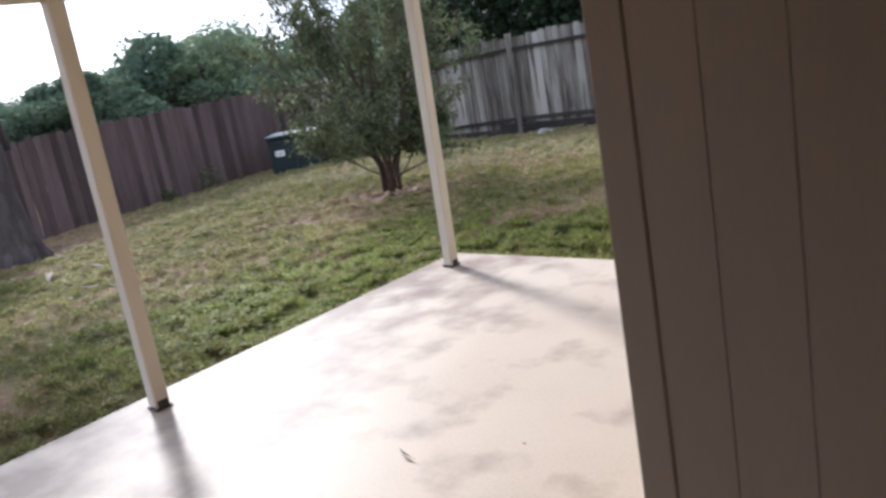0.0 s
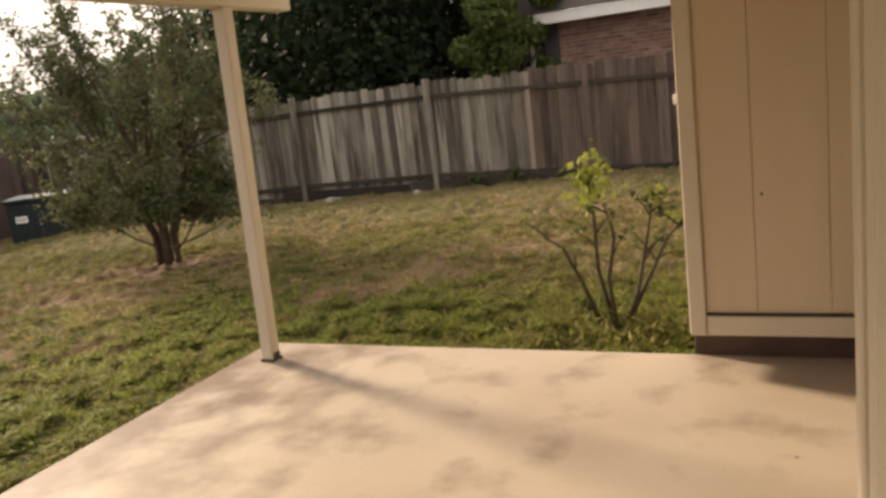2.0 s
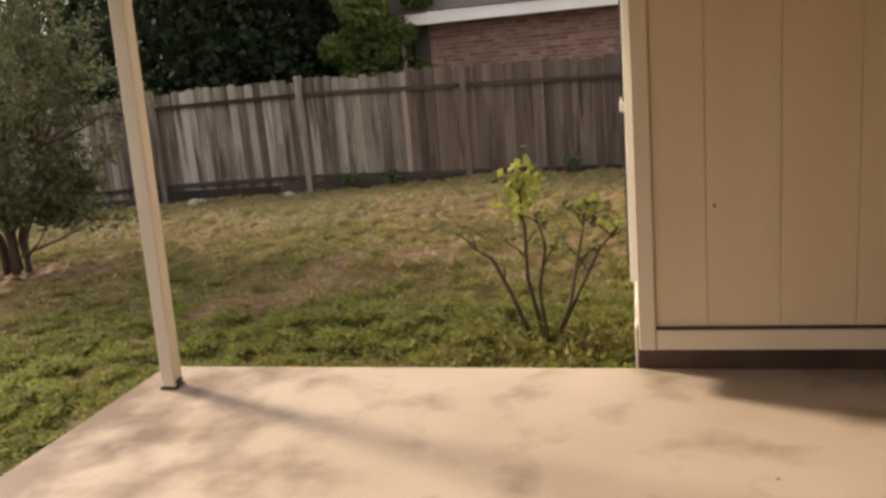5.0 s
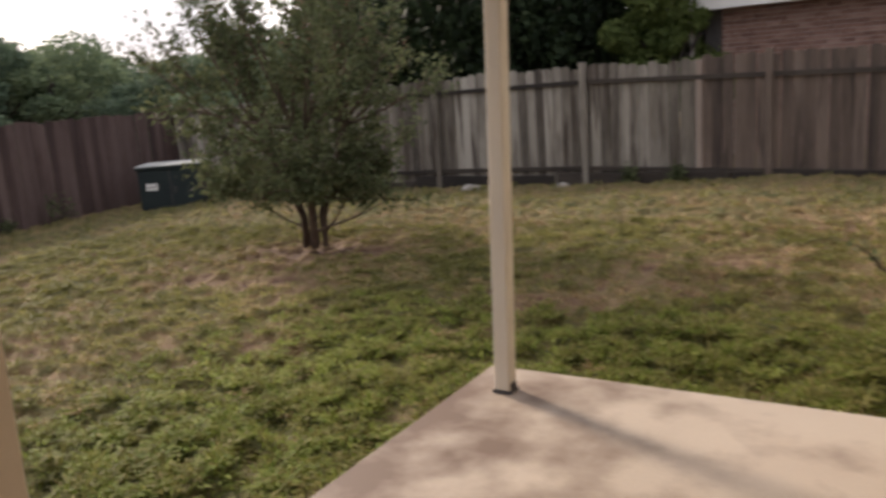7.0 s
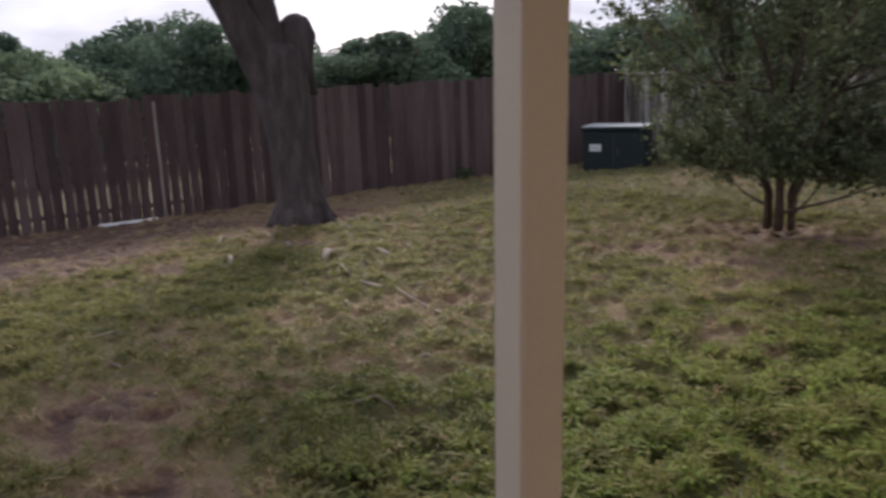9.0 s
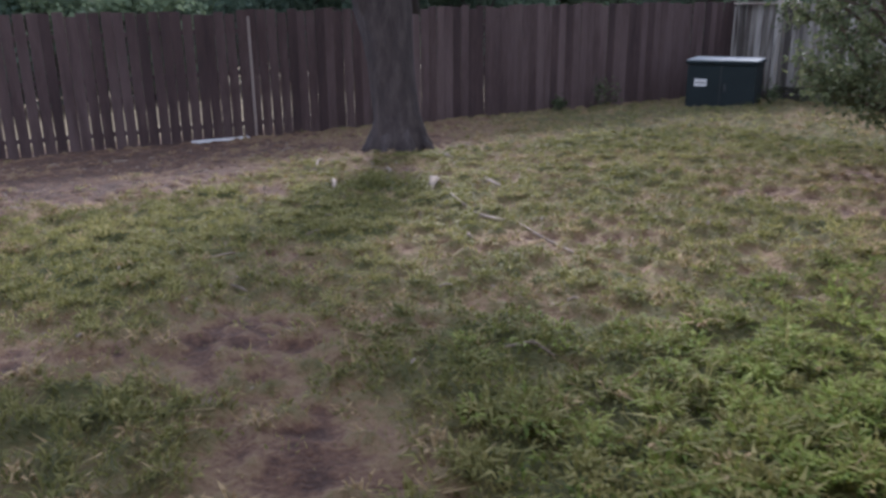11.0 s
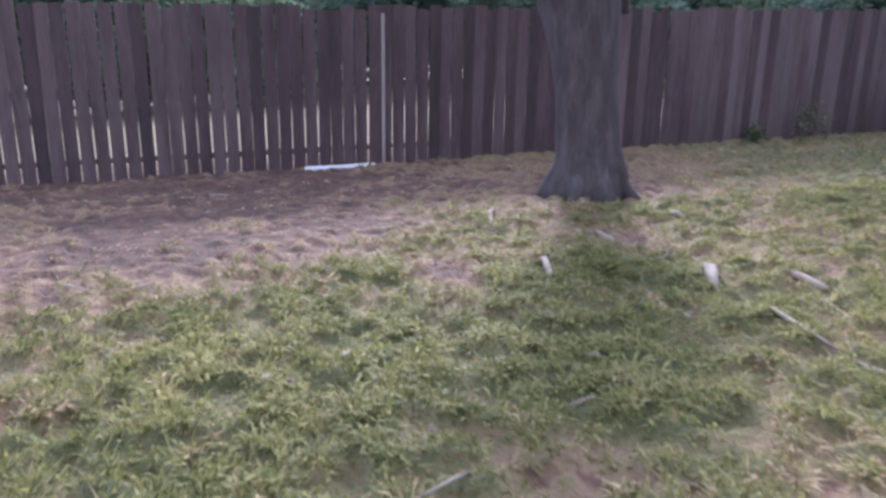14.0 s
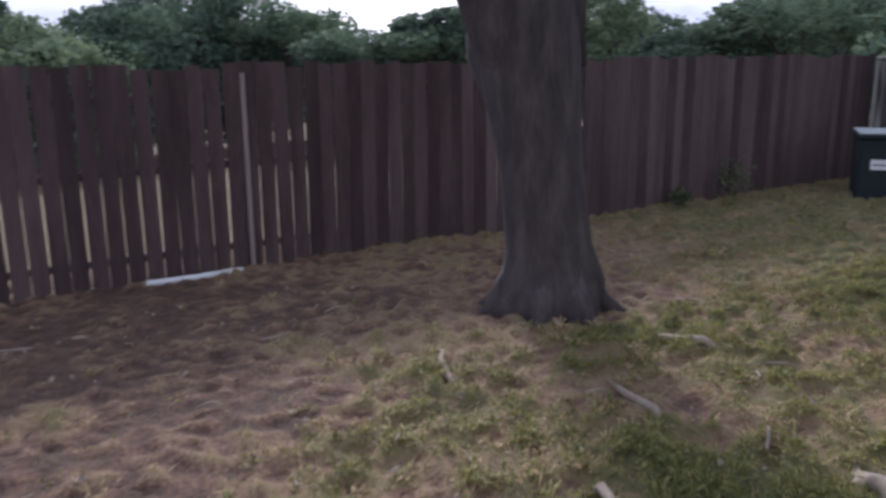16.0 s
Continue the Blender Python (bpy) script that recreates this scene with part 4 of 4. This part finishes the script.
for x, y, s in ((-1.85, 1.83, 0.055), (-1.5, 2.05, 0.02), (-0.75, 3.1, 0.02), (-2.3, 1.3, 0.025)):
    lf = link("fallen_leaf", leaves("fallen_leaf", [(0, 0, 0)], s, np.random.default_rng(int(s * 1000)), M_TWIG, 0.0), None)
    lf.location, lf.rotation_euler = (x, y, 0.012), (0, 0, 1.0)
    me = lf.data
    for v in me.vertices:
        v.co.z *= 0.15
    tagged(lf, "curled dry brown leaf on the concrete", "leaf", "leaves on the patio")


# ---- leaf litter ----
r = np.random.default_rng(31)
spots = []
while len(spots) < 420:
    x, y = r.uniform(-13.8, -4.5), r.uniform(-1.0, 5.0)
    if r.uniform() < 0.25 + 0.75 * math.exp(-((x + 10.5) / 2.5) ** 2 - ((y - 2.5) / 2.0) ** 2):
        spots.append((x, y, on_lawn(x, y) + 0.02))
litter = link("leaf_litter", leaves("leaf_litter", spots, 0.022, r, M_ROOT, ratio=0.6), None, kind="stuff")
tagged(litter, "small pale dry leaves scattered over the lawn", "leaf litter")


# ---- grass ----
def rooted(r, count, area, want, bare_gaps):
    """Places on the lawn, thick on the tufts and thin in the hollows, with lushness and tuftedness."""
    x, y, k = r.uniform(area[0], area[1], count), r.uniform(area[2], area[3], count), r.uniform(0, 1, count)
    v, c = sample(LUSH, x, y), sample(TUFT, x, y)
    ok = k < want(v, x, y) * (bare_gaps + (1 - bare_gaps) * c)
    ok &= ~((x > SLAB_X - 0.02) & (y < SLAB_Y + 0.02)) & (x < WALL_X - 0.04) & (np.hypot(x + 12.05, y - 4.32) > 0.42)
    x, y, v, c = x[ok], y[ok], v[ok], c[ok]
    return np.stack([x, y, sample(HEIGHT, x, y) - 0.006], 1), v, c


def grass(name, count, area, seed, mat, want, length, label, bare_gaps=0.25, lean=0.7, wide=0.0046):
    """Single blades of grass."""
    r = np.random.default_rng(seed)
    b, v, c = rooted(r, count, area, want, bare_gaps)
    n = len(b)
    a = r.uniform(0, 2 * np.pi, n)
    side = np.stack([np.cos(a), np.sin(a), np.zeros(n)], 1)
    way = np.stack([r.normal(0, lean, n), r.normal(0, lean, n), np.ones(n)], 1)
    h = (length * r.uniform(0.5, 1.25, n) * (0.6 + 0.5 * v) * (0.5 + 0.7 * c))[:, None]
    w = (wide * r.uniform(0.7, 1.6, n))[:, None]
    p = np.stack([b - side * w, b + side * w, b + way * h], 1).reshape(-1, 3)
    me = bpy.data.meshes.new(name)
    me.from_pydata(p.tolist(), [], np.arange(3 * n).reshape(n, 3).tolist())
    me.materials.append(mat)
    tagged(new(name, me), label, "grass", kind="stuff")


def tussocks(name, count, area, seed, mat, want, height, label, blades=15, bare_gaps=0.15):
    """Low rounded clumps of broad blades that spread from one foot."""
    r = np.random.default_rng(seed)
    b, v, c = rooted(r, count, area, want, bare_gaps)
    b, v, c = np.repeat(b, blades, axis=0), np.repeat(v, blades), np.repeat(c, blades)
    n = len(b)
    a = r.uniform(0, 2 * np.pi, n)
    out = np.stack([np.cos(a), np.sin(a), np.zeros(n)], 1)
    side = np.stack([-np.sin(a), np.cos(a), np.zeros(n)], 1)
    h = (height * r.uniform(0.5, 1.2, n) * (0.6 + 0.5 * v) * (0.5 + 0.7 * c))[:, None]
    w = (0.0055 * r.uniform(0.6, 1.5, n))[:, None]
    foot = b + out * (r.uniform(0, 0.05, n))[:, None]
    mid = foot + out * h * 0.5 + np.array((0, 0, 1)) * h * 0.8
    tip = foot + out * h * r.uniform(0.9, 1.7, (n, 1)) + np.array((0, 0, 1)) * h * r.uniform(0.5, 1.05, (n, 1))
    p = np.stack([foot, mid - side * w, tip, mid + side * w], 1).reshape(-1, 3)
    me = bpy.data.meshes.new(name)
    me.from_pydata(p.tolist(), [], np.arange(4 * n).reshape(n, 4).tolist())
    me.materials.append(mat)
    tagged(new(name, me), label, "grass", kind="stuff")


def clover(name, count, area, seed, mat, want, label):
    """Small broad leaves of creeping weeds over the tufts."""
    r = np.random.default_rng(seed)
    b, v, c = rooted(r, count, area, want, 0.0)
    b[:, 2] += r.uniform(0.015, 0.045, len(b))
    me = leaves(name, b, 0.01, r, mat, droop=0.0, ratio=0.6)
    tagged(new(name, me), label, "ground cover", kind="stuff")


def rising(v, low, gain, least=0.0):
    return np.clip((v - low) * gain, least, 1)


def fresh(v, x, y):
    """The freshest grass keeps close to the slab."""
    return rising(v, 0.42, 2.8) * np.clip((x + 6.0) / 1.5, 0, 1) * np.clip((5.7 - y) / 1.2, 0, 1) * np.clip((y - 1.7) / 1.3, 0, 1)


def between(v, low, high, inside, outside):
    return np.where((v > low) & (v < high), inside, outside)


tussocks("lush_tussocks", 9000, (-6.4, -1.2, 1.2, 5.7), 14, M_LUSH, fresh, 0.034, "thick fresh green tussocks beside the slab")
grass("lush_grass", 130000, (-6.4, -1.2, 1.2, 5.7), 15, M_LUSH, fresh, 0.034, "fresh bright green grass beside the slab", 0.5)
tussocks("green_tussocks", 21000, (-11.5, -1.2, -2.0, 8.5), 11, M_GRASS, lambda v, x, y: rising(v, 0.3, 2.2, 0.05), 0.036, "low green tussocks of lawn grass")
tussocks("far_tussocks", 8000, (-14.9, -1.2, -4.0, 12.0), 12, M_GRASS, lambda v, x, y: rising(v, 0.3, 2.0, 0.02), 0.06, "low green tussocks of lawn grass", 9)
tussocks("dry_tussocks", 9000, (-14.0, -2.0, -2.0, 10.0), 13, M_STRAW, lambda v, x, y: between(v, 0.36, 0.58, 0.75, 0.06), 0.04, "flattened tussocks of dry grass", bare_gaps=0.25)
grass("green_grass", 380000, (-11.5, -1.2, -1.5, 8.5), 1, M_GRASS, lambda v, x, y: rising(v, 0.24, 1.9, 0.06), 0.034, "short uneven green lawn grass", 0.4)
grass("far_green_grass", 120000, (-14.9, -1.2, -4.0, 12.0), 2, M_GRASS, lambda v, x, y: rising(v, 0.26, 1.8, 0.03), 0.045, "short uneven green lawn grass", 0.45)
grass("dry_grass", 200000, (-14.9, -1.2, -2.0, 12.0), 3, M_STRAW, lambda v, x, y: between(v, 0.36, 0.64, 0.9, 0.3) * rising(v, 0.22, 4.0, 0.05), 0.04, "dry straw-coloured lawn grass", 0.35, 1.1)
clover("creeping_weeds", 80000, (-10.5, -1.2, -0.5, 6.0), 41, M_GRASS, lambda v, x, y: rising(v, 0.5, 2.4), "low creeping broad-leaved weeds in the lawn")


# ---- bricks of the neighbouring house above the fence ----
wall_brick = bpy.data.meshes.new("brick")
bm = block((0.005, -0.012, 0.005), (0.205, 0.03, 0.07), 0.003)
bm.to_mesh(wall_brick)
bm.free()
wall_brick.materials.append(M_BRICKPIECE)
for row in range(16):
    for k in range(18):
        ob = new("brick", wall_brick)
        ob.parent = nb
        ob.location = (0.01 + 0.21 * k + (0.105 if row % 2 else 0.0), 0.0, 1.95 + 0.075 * row)
